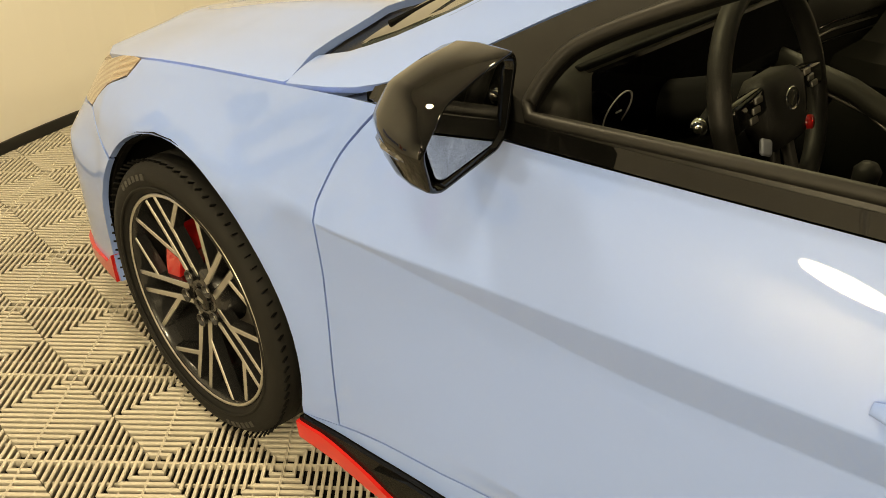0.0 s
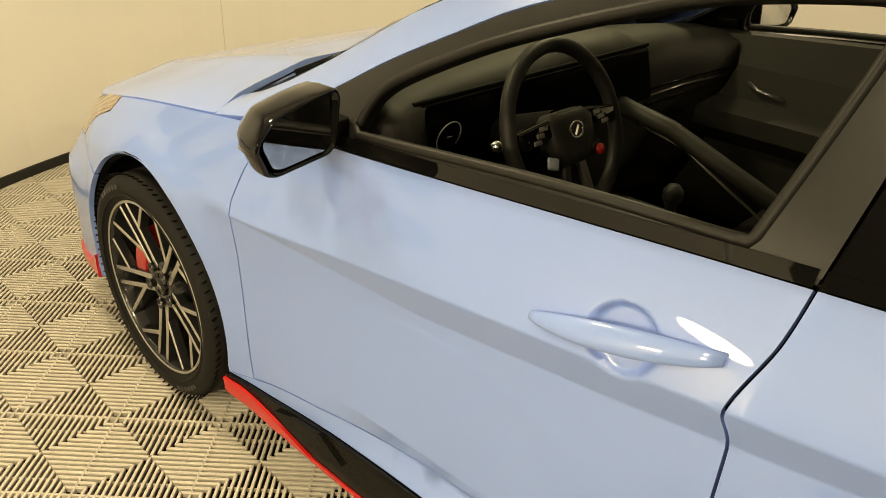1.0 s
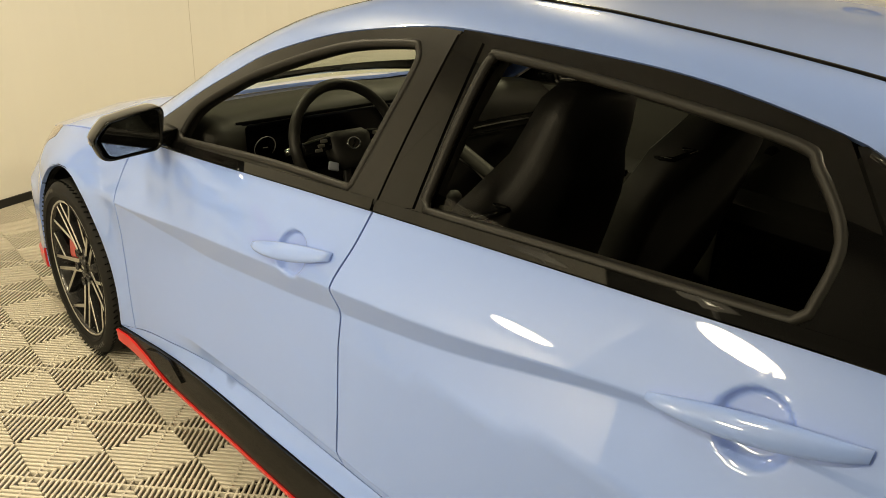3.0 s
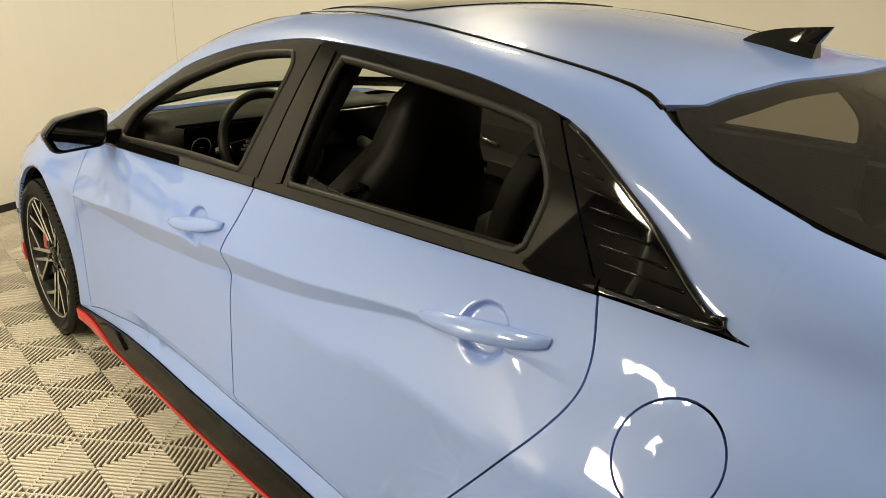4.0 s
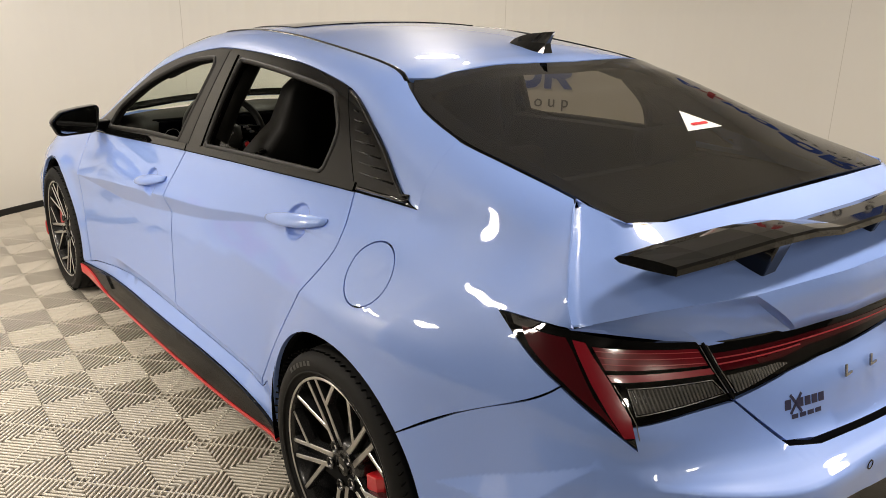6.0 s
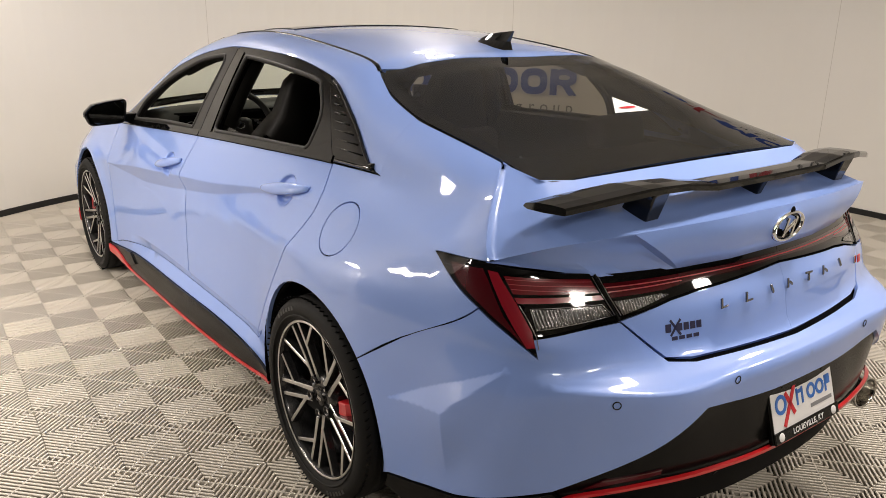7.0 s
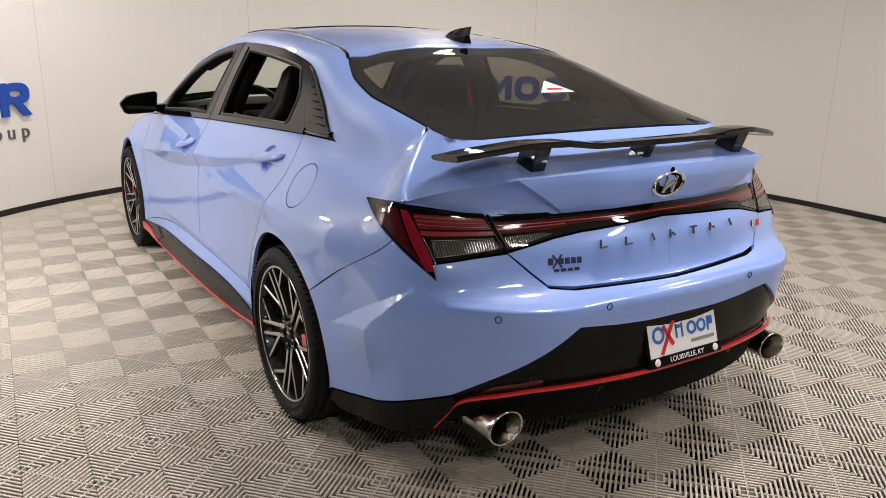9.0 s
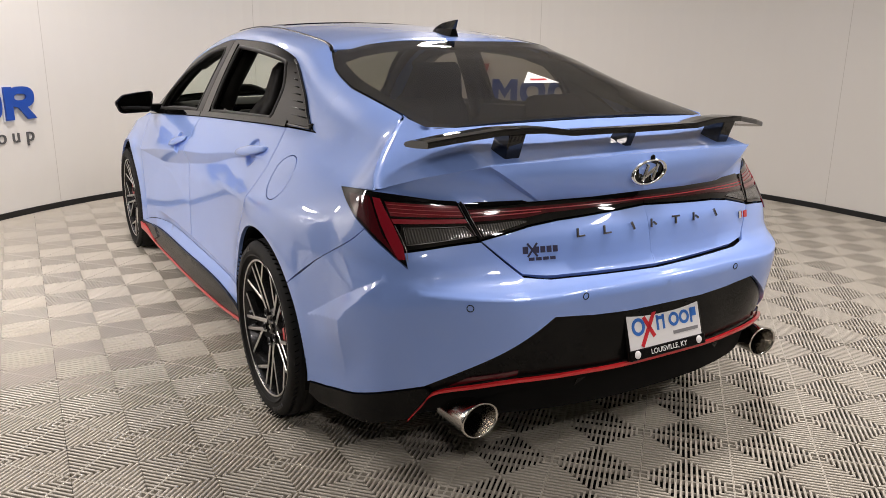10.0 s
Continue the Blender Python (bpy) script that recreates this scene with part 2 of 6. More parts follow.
# ---- the car's surfaces: forward is +y, its left side -x, the ground z = 0, the middle of the wheelbase y = 0 ----
def curve(*pts):
    """A smooth line through (position, value) pairs."""
    pts = sorted(pts)
    px, pv = np.array([p[0] for p in pts], float), np.array([p[1] for p in pts], float)
    d = np.diff(pv) / np.diff(px)
    m = np.empty(len(px))
    m[0], m[-1] = d[0], d[-1]
    for i in range(1, len(px) - 1):
        m[i] = 0 if d[i - 1] * d[i] < 0 else 2 * d[i - 1] * d[i] / (d[i - 1] + d[i] + 1e-12) if d[i - 1] * d[i] > 0 else 0

    def f(x):
        x = np.asarray(x, float)
        k = np.clip(np.searchsorted(px, x) - 1, 0, len(px) - 2)
        h = px[k + 1] - px[k]
        t = (x - px[k]) / h
        tc = np.clip(t, 0, 1)
        v = (1 + 2 * tc) * (1 - tc) ** 2 * pv[k] + tc * (1 - tc) ** 2 * h * m[k] + tc ** 2 * (3 - 2 * tc) * pv[k + 1] + tc ** 2 * (tc - 1) * h * m[k + 1]
        return v + np.where(t < 0, t * h * m[k], 0) + np.where(t > 1, (t - 1) * h * m[k + 1], 0)
    return f


AXLE_F, AXLE_R, HUB, TYRE_R, ARCH_R = 1.36, -1.36, 0.327, 0.327, 0.376
HANDLES = ((-0.035, 0.858), (-1.052, 0.934))

# heights of the lines along the side, and the half width on each
zA = curve((2.1, 0.655), (1.36, 0.68), (0.93, 0.70), (0.5, 0.752), (0, 0.806), (-0.2, 0.828), (-0.5, 0.853), (-0.9, 0.903), (-1.2, 0.922), (-1.5, 0.93), (-1.85, 0.925), (-2.05, 0.92))
wA = curve((2.1, 0.66), (1.9, 0.80), (1.7, 0.858), (1.36, 0.888), (0.93, 0.889), (0, 0.885), (-0.2, 0.882), (-0.5, 0.866), (-0.9, 0.834), (-1.2, 0.822), (-1.5, 0.818), (-1.85, 0.796), (-2.05, 0.775))
hB = curve((2.1, 0.004), (0.93, 0.004), (0.53, 0.05), (0.33, 0.07), (0, 0.068), (-0.2, 0.062), (-0.5, 0.046), (-0.7, 0.033), (-0.9, 0.018), (-1.2, 0.004), (-2.05, 0.004))
zM = curve((2.1, 0.5), (0.93, 0.60), (0.33, 0.674), (0, 0.68), (-0.2, 0.69), (-0.6, 0.74), (-1.0, 0.77), (-1.36, 0.79), (-1.85, 0.80), (-2.05, 0.80))
wM = curve((2.1, 0.74), (1.9, 0.83), (1.7, 0.878), (1.36, 0.902), (0.93, 0.884), (0.33, 0.861), (0, 0.864), (-0.2, 0.869), (-0.6, 0.871), (-1.0, 0.878), (-1.36, 0.900), (-1.6, 0.893), (-1.85, 0.85), (-2.05, 0.80))
zC = curve((2.1, 0.4), (0.93, 0.50), (0.6, 0.60), (0.33, 0.667), (-0.2, 0.56), (-0.6, 0.49), (-0.85, 0.40), (-1.36, 0.42), (-2.05, 0.45))
wC = curve((2.1, 0.75), (1.9, 0.845), (1.7, 0.885), (1.36, 0.903), (0.93, 0.884), (0.33, 0.862), (-0.2, 0.873), (-0.6, 0.869), (-0.85, 0.864), (-1.36, 0.900), (-1.6, 0.895), (-1.85, 0.86), (-2.05, 0.82))
wL = curve((2.1, 0.74), (1.9, 0.84), (1.7, 0.882), (1.36, 0.895), (0.97, 0.888), (0, 0.882), (-0.83, 0.858), (-0.96, 0.855), (-1.36, 0.89), (-1.85, 0.855), (-2.05, 0.82))
zT = curve((2.1, 0.69), (1.88, 0.732), (1.5, 0.815), (1.064, 0.882), (0.85, 0.912), (0.613, 0.932), (-0.24, 0.990), (-0.8, 1.018), (-1.225, 1.034), (-1.475, 1.038), (-1.7, 1.025), (-1.85, 1.0), (-2.05, 0.975))
wT = curve((2.1, 0.62), (1.88, 0.745), (1.5, 0.80), (1.064, 0.818), (0.613, 0.832), (-0.24, 0.800), (-0.8, 0.768), (-1.225, 0.734), (-1.475, 0.718), (-1.7, 0.708), (-1.85, 0.70), (-2.05, 0.69))


def sill_line(y):
    """Height of the doors' lower edge."""
    return np.interp(y, (-0.845, -0.5, -0.2, 0.1, 0.5, 0.75, 0.888), (0.340, 0.357, 0.365, 0.365, 0.35, 0.315, 0.28))


def side_width(y, z):
    """Half width of the body's side at y and z, with its folds and wheel arches."""
    y, z = np.broadcast_arrays(np.asarray(y, float), np.asarray(z, float))
    a, c, t = zA(y), zC(y), zT(y)
    b = a - hB(y)
    mid = np.minimum(zM(y), b - 0.004)
    zk = np.stack([np.full_like(y, 0.05), np.full_like(y, 0.22), np.minimum(c, mid - 0.004), mid, b, a, t, t + 0.2])
    wa, wt = wA(y), wT(y)
    wk = np.stack([wL(y) - 0.02, wL(y), wC(y), wM(y), wa - 0.36 * (hB(y) - 0.004) - 0.002, wa, wt, wt - 0.2 * (wa - wt) / (t - a)])
    out = np.zeros_like(y)
    taps = (-1.0, -0.66, -0.33, 0.0, 0.33, 0.66, 1.0)
    for tap in taps:
        # crisp folds amidships, a soft shoulder over the rear wheel
        zz = z + tap * (0.003 + 0.035 * np.clip((-1.1 - y) / 0.5, 0, 1) ** 2 * (3 - 2 * np.clip((-1.1 - y) / 0.5, 0, 1)) + 0.03 * np.clip((y - 0.95) / 0.3, 0, 1))
        k = np.clip((zz[None] > zk).sum(0) - 1, 0, 6)
        z0, z1 = np.take_along_axis(zk, k[None], 0)[0], np.take_along_axis(zk, k[None] + 1, 0)[0]
        w0, w1 = np.take_along_axis(wk, k[None], 0)[0], np.take_along_axis(wk, k[None] + 1, 0)[0]
        out += (w0 + (w1 - w0) * (zz - z0) / (z1 - z0)) / len(taps)
    up = np.clip((z - a) / (t - a), 0, 1)
    out += 0.005 * 4 * up * (1 - up) * np.clip((y + 1.4) / 0.3, 0, 1) * np.clip((0.75 - y) / 0.3, 0, 1)
    for hy, hz in HANDLES:
        d = np.hypot((y - hy + 0.004) * 0.92, (z - hz + 0.010) * 1.05)
        out -= 0.016 * (0.5 - 0.5 * np.tanh((d - 0.047) / 0.0045))
    foot = sill_line(y)
    tuck = np.where(z > foot, np.clip((foot + 0.05 - z) / 0.05, 0, 1), np.clip((z - foot + 0.062) / 0.062, 0, 1))
    out -= 0.024 * tuck * np.clip((0.64 - y) / 0.3, 0, 1) * np.clip((y + 0.98) / 0.25, 0, 1)
    for axle in (AXLE_F, AXLE_R):
        d = np.hypot(y - axle, z - HUB)
        out += 0.010 * np.exp(-((d - ARCH_R) / 0.07) ** 2)
    return out


U_CORNER, U_55, U_28, U_0 = -2.12, -2.40, -2.68, -2.96
MID = U_0 - 0.0022
cornX = curve((0.2, 0.79), (0.42, 0.80), (0.55, 0.81), (0.66, 0.795), (0.75, 0.775), (0.85, 0.775), (0.94, 0.765), (1.02, 0.70))
cornY = curve((0.2, -2.09), (0.42, -2.12), (0.55, -2.12), (0.66, -2.14), (0.75, -2.14), (0.85, -2.085), (0.94, -2.03), (1.02, -2.02))
r55 = curve((0.2, -2.28), (0.42, -2.335), (0.55, -2.358), (0.66, -2.372), (0.678, -2.370), (0.69, -2.335), (0.72, -2.278), (0.817, -2.238), (0.92, -2.188), (1.02, -2.19))
r28 = curve((0.2, -2.36), (0.46, -2.42), (0.6, -2.412), (0.667, -2.413), (0.68, -2.408), (0.69, -2.378), (0.72, -2.335), (0.82, -2.313), (0.92, -2.255), (1.02, -2.27))
r0 = curve((0.2, -2.38), (0.46, -2.435), (0.6, -2.424), (0.667, -2.426), (0.68, -2.42), (0.69, -2.39), (0.72, -2.35), (0.82, -2.325), (0.92, -2.285), (1.02, -2.30))
F_CORNER, F_MID, F_0 = 2.08, 2.45, 2.90


def loop_through(u, knots, xs, ys):
    """Smooth plan line through knots along u, for every height at once."""
    n = len(knots)
    mx, my = [], []
    for i in range(n):
        a, b = max(i - 1, 0), min(i + 1, n - 1)
        mx.append((xs[b] - xs[a]) / (knots[b] - knots[a]))
        my.append((ys[b] - ys[a]) / (knots[b] - knots[a]))
    my[-1] = my[-1] * 0
    x, y = np.zeros_like(u), np.zeros_like(u)
    for i in range(n - 1):
        sel = (u >= knots[i] - (1 if i == 0 else 0)) & ((u < knots[i + 1]) if i < n - 2 else (u >= knots[i]))
        h = knots[i + 1] - knots[i]
        t = (u - knots[i]) / h
        h00, h10, h01, h11 = (1 + 2 * t) * (1 - t) ** 2, t * (1 - t) ** 2, t ** 2 * (3 - 2 * t), t ** 2 * (t - 1)
        x = np.where(sel, h00 * xs[i] + h10 * h * mx[i] + h01 * xs[i + 1] + h11 * h * mx[i + 1], x)
        y = np.where(sel, h00 * ys[i] + h10 * h * my[i] + h01 * ys[i + 1] + h11 * h * my[i + 1], y)
    return x, y


def facet(u, z):
    """A three-cornered ledge pressed into the bumper's side."""
    hi = np.interp(-u, (1.755, 2.112), (0.505, 0.715))
    lo = np.interp(-u, (1.755, 1.97, 2.112), (0.505, 0.556, 0.715))
    tall = np.maximum(hi - lo, 1e-4)
    down = np.clip((lo - z) / 0.22, 0, 1)
    return 0.34 * tall * np.clip((hi - z) / tall, 0, 1) * (1 - down * down * (3 - 2 * down)) * ((u < -1.755) & (u > -2.112))


def body(u, z):
    """The lower body's skin, unrolled: u runs along the side as y, then round the corners to the middle of the tail or nose."""
    u, z = np.broadcast_arrays(np.asarray(u, float), np.asarray(z, float))
    one = np.ones_like(u)
    x, y = side_width(np.clip(u, -1.85, 1.72), z), u.copy()
    back, fore = u < -1.85, u > 1.72
    if back.any():
        zz = z[back]
        o = np.ones_like(zz)
        x[back], y[back] = loop_through(-u[back], (1.70, 1.85, -U_CORNER, -U_55, -U_28, -U_0),
                                        (side_width(-1.7 * o, zz), side_width(-1.85 * o, zz), cornX(zz), 0.55 * o, 0.28 * o, 0 * o), (-1.7 * o, -1.85 * o, cornY(zz), r55(zz), r28(zz), r0(zz)))
    if fore.any():
        zz = z[fore]
        o = np.ones_like(zz)
        lean = np.clip((zz - 0.55) * 0.5, -0.02, 0.12)
        x[fore], y[fore] = loop_through(u[fore], (1.55, 1.72, F_CORNER, F_MID, F_0),
                                        (side_width(1.55 * o, zz), side_width(1.72 * o, zz), 0.78 * o - lean * 0.9, 0.46 * o, 0 * o), (1.55 * o, 1.72 * o, 2.02 * o - lean, 2.20 * o - lean, 2.26 * o - lean))
    ledge = facet(u, z)
    return np.stack([-x - ledge, y - 0.4 * ledge * (u < -1.9), z], -1)


# greenhouse: line U, top of the door frames; line D, roof ditch and glass edges
zU = curve((1.12, 0.874), (1.04, 0.888), (1.0, 0.896), (0.9, 0.918), (0.8, 0.957), (0.7, 1.012), (0.584, 1.083), (0.45, 1.152), (0.3, 1.222), (0, 1.305), (-0.302, 1.340), (-0.7, 1.330), (-1.023, 1.282), (-1.25, 1.17), (-1.475, 1.038), (-1.7, 1.025), (-1.85, 1.0), (-2.05, 0.975))
wU = curve((1.12, 0.815), (1.04, 0.819), (1.0, 0.819), (0.9, 0.814), (0.8, 0.797), (0.7, 0.773), (0.584, 0.742), (0.45, 0.715), (0.3, 0.69), (0, 0.648), (-0.302, 0.628), (-0.7, 0.622), (-1.023, 0.622), (-1.25, 0.665), (-1.475, 0.718), (-1.7, 0.708), (-1.85, 0.70), (-2.05, 0.69))
zD = curve((1.12, 0.897), (1.08, 0.907), (1.04, 0.918), (1.0, 0.934), (0.9, 0.979), (0.8, 1.034), (0.7, 1.096), (0.6, 1.157), (0.2, 1.325), (-0.1, 1.386), (-0.3, 1.397), (-0.5, 1.391), (-0.7, 1.375), (-0.85, 1.360), (-1.05, 1.336), (-1.13, 1.321), (-1.2, 1.285), (-1.25, 1.260), (-1.3, 1.240), (-1.4, 1.211), (-1.5, 1.1855), (-1.6, 1.168), (-1.7, 1.150), (-1.844, 1.122), (-2.02, 1.085))
wD = curve((1.12, 0.722), (1.08, 0.727), (1.04, 0.731), (1.0, 0.735), (0.6, 0.658), (0.2, 0.575), (-0.1, 0.525), (-0.3, 0.508), (-0.7, 0.500), (-1.0, 0.502), (-1.13, 0.512), (-1.2, 0.538), (-1.25, 0.558), (-1.3, 0.570), (-1.4, 0.587), (-1.5, 0.5955), (-1.6, 0.594), (-1.7, 0.589), (-1.844, 0.583), (-2.02, 0.59))
crown = curve((1.2, 0.075), (0.9, 0.088), (0.6, 0.068), (0.2, 0.042), (-0.3, 0.026), (-0.7, 0.034), (-1.13, 0.049), (-1.2, 0.074), (-1.25, 0.093), (-1.3, 0.099), (-1.4, 0.106), (-1.5, 0.1035), (-1.6, 0.090), (-1.7, 0.073), (-1.85, 0.047), (-2.05, 0.03))


def glasshouse(y, z):
    """The side between belt line and roof frame."""
    y, z = np.broadcast_arrays(np.asarray(y, float), np.asarray(z, float))
    lo, hi = zT(y), np.maximum(zU(y), zT(y) + 0.01)
    v = (z - lo) / (hi - lo)
    w = wT(y) + (wU(y) - wT(y)) * v + 0.03 * np.clip(v * (1 - v), 0, 1) * np.clip((hi - lo) / 0.3, 0, 1)
    return np.stack([-w, y, z], -1)


def rail(y, v):
    """The painted rail from the door frames (v = 0) to roof and glass (v = 1)."""
    y, v = np.broadcast_arrays(np.asarray(y, float), np.asarray(v, float))
    puff = 4 * v * (1 - v) * np.interp(y, (-2.0, -1.7, -1.2, -0.3, 0.5, 0.9), (0.004, 0.016, 0.012, 0.008, 0.005, 0.002))
    return np.stack([-(wU(y) + (wD(y) - wU(y)) * v) - puff, y, zU(y) + (zD(y) - zU(y)) * v + puff], -1)


def flank(u, h):
    """Rear quarter in one piece: h below 0 the body under the belt line, above it the rail, up to the glass at h = 0.2, run together softly."""
    u, h = np.broadcast_arrays(np.asarray(u, float), np.asarray(h, float))
    t = zT(u)
    root = body(u, t)
    base = rail(root[..., 1], 0 * u)
    out = np.zeros(u.shape + (3,))
    spread = 0.045 * np.clip((-1.485 - u) / 0.15, 0, 1)
    taps = np.linspace(-1, 1, 9)
    for k in taps:
        hh = h + k * spread
        low = body(u, t + np.minimum(hh, 0))
        high = rail(root[..., 1], np.maximum(hh, 0) / 0.2) - base
        ease = np.clip(hh / 0.05 + 0.6, 0, 1)
        low = low + (base - root) * (ease * ease * (3 - 2 * ease) * np.clip((u + 1.80) / 0.25, 0, 1) * (u < -1.465))[..., None]
        out += (low + high) / len(taps)
    return out


def top(x, y):
    """Windscreen, roof and rear window."""
    x, y = np.broadcast_arrays(np.asarray(x, float), np.asarray(y, float))
    return np.stack([x, y, zD(y) + crown(y) * (1 - np.clip(np.abs(x) / wD(y), 0, 1.3) ** np.interp(y, (-2.0, -1.8, -1.6, -1.45, -1.25, -1.12, -1.0), (2.2, 2.3, 3.0, 3.6, 3.9, 2.5, 2.2)))], -1)


def inside(poly, px, py):
    """Which points lie in the polygon."""
    res = np.zeros(px.shape, bool)
    n = len(poly)
    for i in range(n):
        (x0, y0), (x1, y1) = poly[i], poly[(i + 1) % n]
        if y0 != y1:
            hit = ((y0 > py) != (y1 > py)) & (px < (x1 - x0) * (py - y0) / (y1 - y0) + x0)
            res ^= hit
    return res


def shrink(poly, d):
    """The outline drawn in by d."""
    area = sum(poly[i - 1][0] * poly[i][1] - poly[i][0] * poly[i - 1][1] for i in range(len(poly)))
    s = 1 if area > 0 else -1
    out = []
    n = len(poly)
    for i in range(n):
        a, b, c = Vector(poly[i - 1]), Vector(poly[i]), Vector(poly[(i + 1) % n])
        e, f = (b - a), (c - b)
        if e.length < 1e-6 or f.length < 1e-6:
            out.append(tuple(b))
            continue
        e, f = e.normalized(), f.normalized()
        n1, n2 = Vector((-e.y, e.x)) * s, Vector((-f.y, f.x)) * s
        k = (n1 + n2)
        k = k / max(0.35, k.dot(n1))
        out.append(tuple(b + k * d))
    return out


def dense(poly, step):
    out = []
    n = len(poly)
    for i in range(n):
        a, b = Vector(poly[i]), Vector(poly[(i + 1) % n])
        k = max(1, int((b - a).length / step))
        out += [tuple(a.lerp(b, j / k)) for j in range(k)]
    return out


def spline(*pts, n=8):
    """A smooth open outline through points."""
    P = [Vector(p) for p in pts]
    out = []
    for i in range(len(P) - 1):
        a, b, c, d = P[max(i - 1, 0)], P[i], P[i + 1], P[min(i + 2, len(P) - 1)]
        for k in range(n):
            t = k / n
            out.append(tuple(0.5 * ((2 * b) + (c - a) * t + (2 * a - 5 * b + 4 * c - d) * t * t + (3 * b - a - 3 * c + d) * t ** 3)))
    return out + [tuple(P[-1])]


def arc(cx, cy, r, a0, a1, n=24):
    return [(cx + r * math.cos(radians(a0 + (a1 - a0) * k / n)), cy + r * math.sin(radians(a0 + (a1 - a0) * k / n))) for k in range(n + 1)]


def panel(name, outline, surf, mat, parent, label="", step=0.03, gap=0.0025, lip=0.014, lift=0.0, sides=(-1,), holes=(), flip=False, refine=(), folds=()):
    """A sheet cut out of a surface along an outline, with edges turned in. sides: -1 the left, 1 its mirror image; both in one mesh for parts that cross the middle.
    refine: (u, v, radius, step) patches with a finer net; folds: lines v(u) along which the net is laid."""
    rings = [dense(shrink(outline, gap) if gap else list(outline), step)] + [dense(h, min(step, 0.02)) for h in holes]
    poly = rings[0]
    us, vs = [p[0] for p in poly], [p[1] for p in poly]
    cand = []
    GU, GV = np.meshgrid(np.arange(math.floor(min(us) / step), math.ceil(max(us) / step) + 1) * step, np.arange(math.floor(min(vs) / step), math.ceil(max(vs) / step) + 1) * step, indexing="ij")
    grid = np.stack([GU.ravel(), GV.ravel()], 1)
    for line in folds:
        uu = np.arange(min(us), max(us), step * 0.5)
        for off in (-0.010, -0.0035, 0.0, 0.0035, 0.010):
            cand.append(np.stack([uu, line(uu) + off], 1))
        grid = grid[np.abs(grid[:, 1] - line(grid[:, 0])) > 0.014]
    for cu, cv, r, st in refine:
        a, b = np.meshgrid(np.arange(cu - r, cu + r, st), np.arange(cv - r, cv + r, st), indexing="ij")
        a, b = a.ravel(), b.ravel()
        near = np.hypot(a - cu, b - cv) < r
        cand.append(np.stack([a[near], b[near]], 1))
        grid = grid[np.hypot(grid[:, 0] - cu, grid[:, 1] - cv) > r + 0.01]
    P = np.vstack([grid] + cand)
    keep = inside(poly, P[:, 0], P[:, 1])
    for k, ring in enumerate(rings):
        R = np.array(ring)
        near = np.sqrt(((P[:, None, :] - R[None]) ** 2).sum(2)).min(1)
        keep &= near > (0.35 * step if not (folds or refine) else 0.006)
        if k:
            keep &= ~inside(ring, P[:, 0], P[:, 1])
    pts, edges = [], []
    for ring in rings:
        b0 = len(pts)
        pts += [Vector(p) for p in ring]
        edges += [(b0 + i, b0 + (i + 1) % len(ring)) for i in range(len(ring))]
    pts += [Vector(p) for p in P[keep].tolist()]
    out = delaunay_2d_cdt(pts, edges, [], 0, 1e-6)
    Q, tri = np.array([tuple(v) for v in out[0]]), np.array([list(f) for f in out[2]])
    mid = Q[tri].mean(1)
    ok = inside(poly, mid[:, 0], mid[:, 1])
    for ring in rings[1:]:
        ok &= ~inside(ring, mid[:, 0], mid[:, 1])
    faces = [list(map(int, f)) for f in tri[ok]]
    e = 0.0012
    pos = surf(Q[:, 0], Q[:, 1])
    du = surf(Q[:, 0] + e, Q[:, 1]) - surf(Q[:, 0] - e, Q[:, 1])
    dv = surf(Q[:, 0], Q[:, 1] + e) - surf(Q[:, 0], Q[:, 1] - e)
    nor = np.cross(du, dv)
    nor /= np.linalg.norm(nor, axis=1)[:, None] + 1e-12
    flat_n = np.cross(pos[tri[ok][:, 1]] - pos[tri[ok][:, 0]], pos[tri[ok][:, 2]] - pos[tri[ok][:, 0]])
    if (flat_n * nor[tri[ok][:, 0]]).sum() < 0:
        faces = [f[::-1] for f in faces]
    outward = nor[:, 2].mean() if flip else -nor[:, 0].mean() - nor[:, 1].mean() * (1 if min(us) < -1.9 else -1 if max(us) > 2.0 else 0)
    if outward < 0:
        nor = -nor
        faces = [f[::-1] for f in faces]
    pos = pos + nor * lift
    count = {(a, b) for f in faces for a, b in zip(f, f[1:] + f[:1])}
    border = [(a, b) for (a, b) in count if (b, a) not in count]
    rim = sorted({k for ab in border for k in ab})
    low = {k: len(pos) + i for i, k in enumerate(rim)}
    all_pos = np.vstack([pos, pos[rim] - nor[rim] * lip])
    skirt_faces = [(b, a, low[a], low[b]) for a, b in sorted(border)] if lip else []
    V, F, N = [], [], []
    for side in sides:
        base, sx = len(V), 1 if side < 0 else -1
        V += [(sx * p[0], p[1], p[2]) for p in all_pos.tolist()]
        for group, flat in ((faces, False), (skirt_faces, True)):
            for f in group:
                f = list(f) if sx > 0 else list(f)[::-1]
                F.append([base + k for k in f])
                N += [None if flat else (sx * nor[k][0], nor[k][1], nor[k][2]) for k in f]
    me = bpy.data.meshes.new(name)
    me.from_pydata(V, [], F)
    me.polygons.foreach_set("use_smooth", [True] * len(me.polygons))
    loop_normals = []
    for p in me.polygons:
        for li in p.loop_indices:
            loop_normals.append(N[li] if N[li] is not None else tuple(p.normal))
    me.normals_split_custom_set(loop_normals)
    me.materials.append(mat)
    ob = new(name, me)
    ob.parent = parent
    if label:
        ob["label"] = label
    return ob

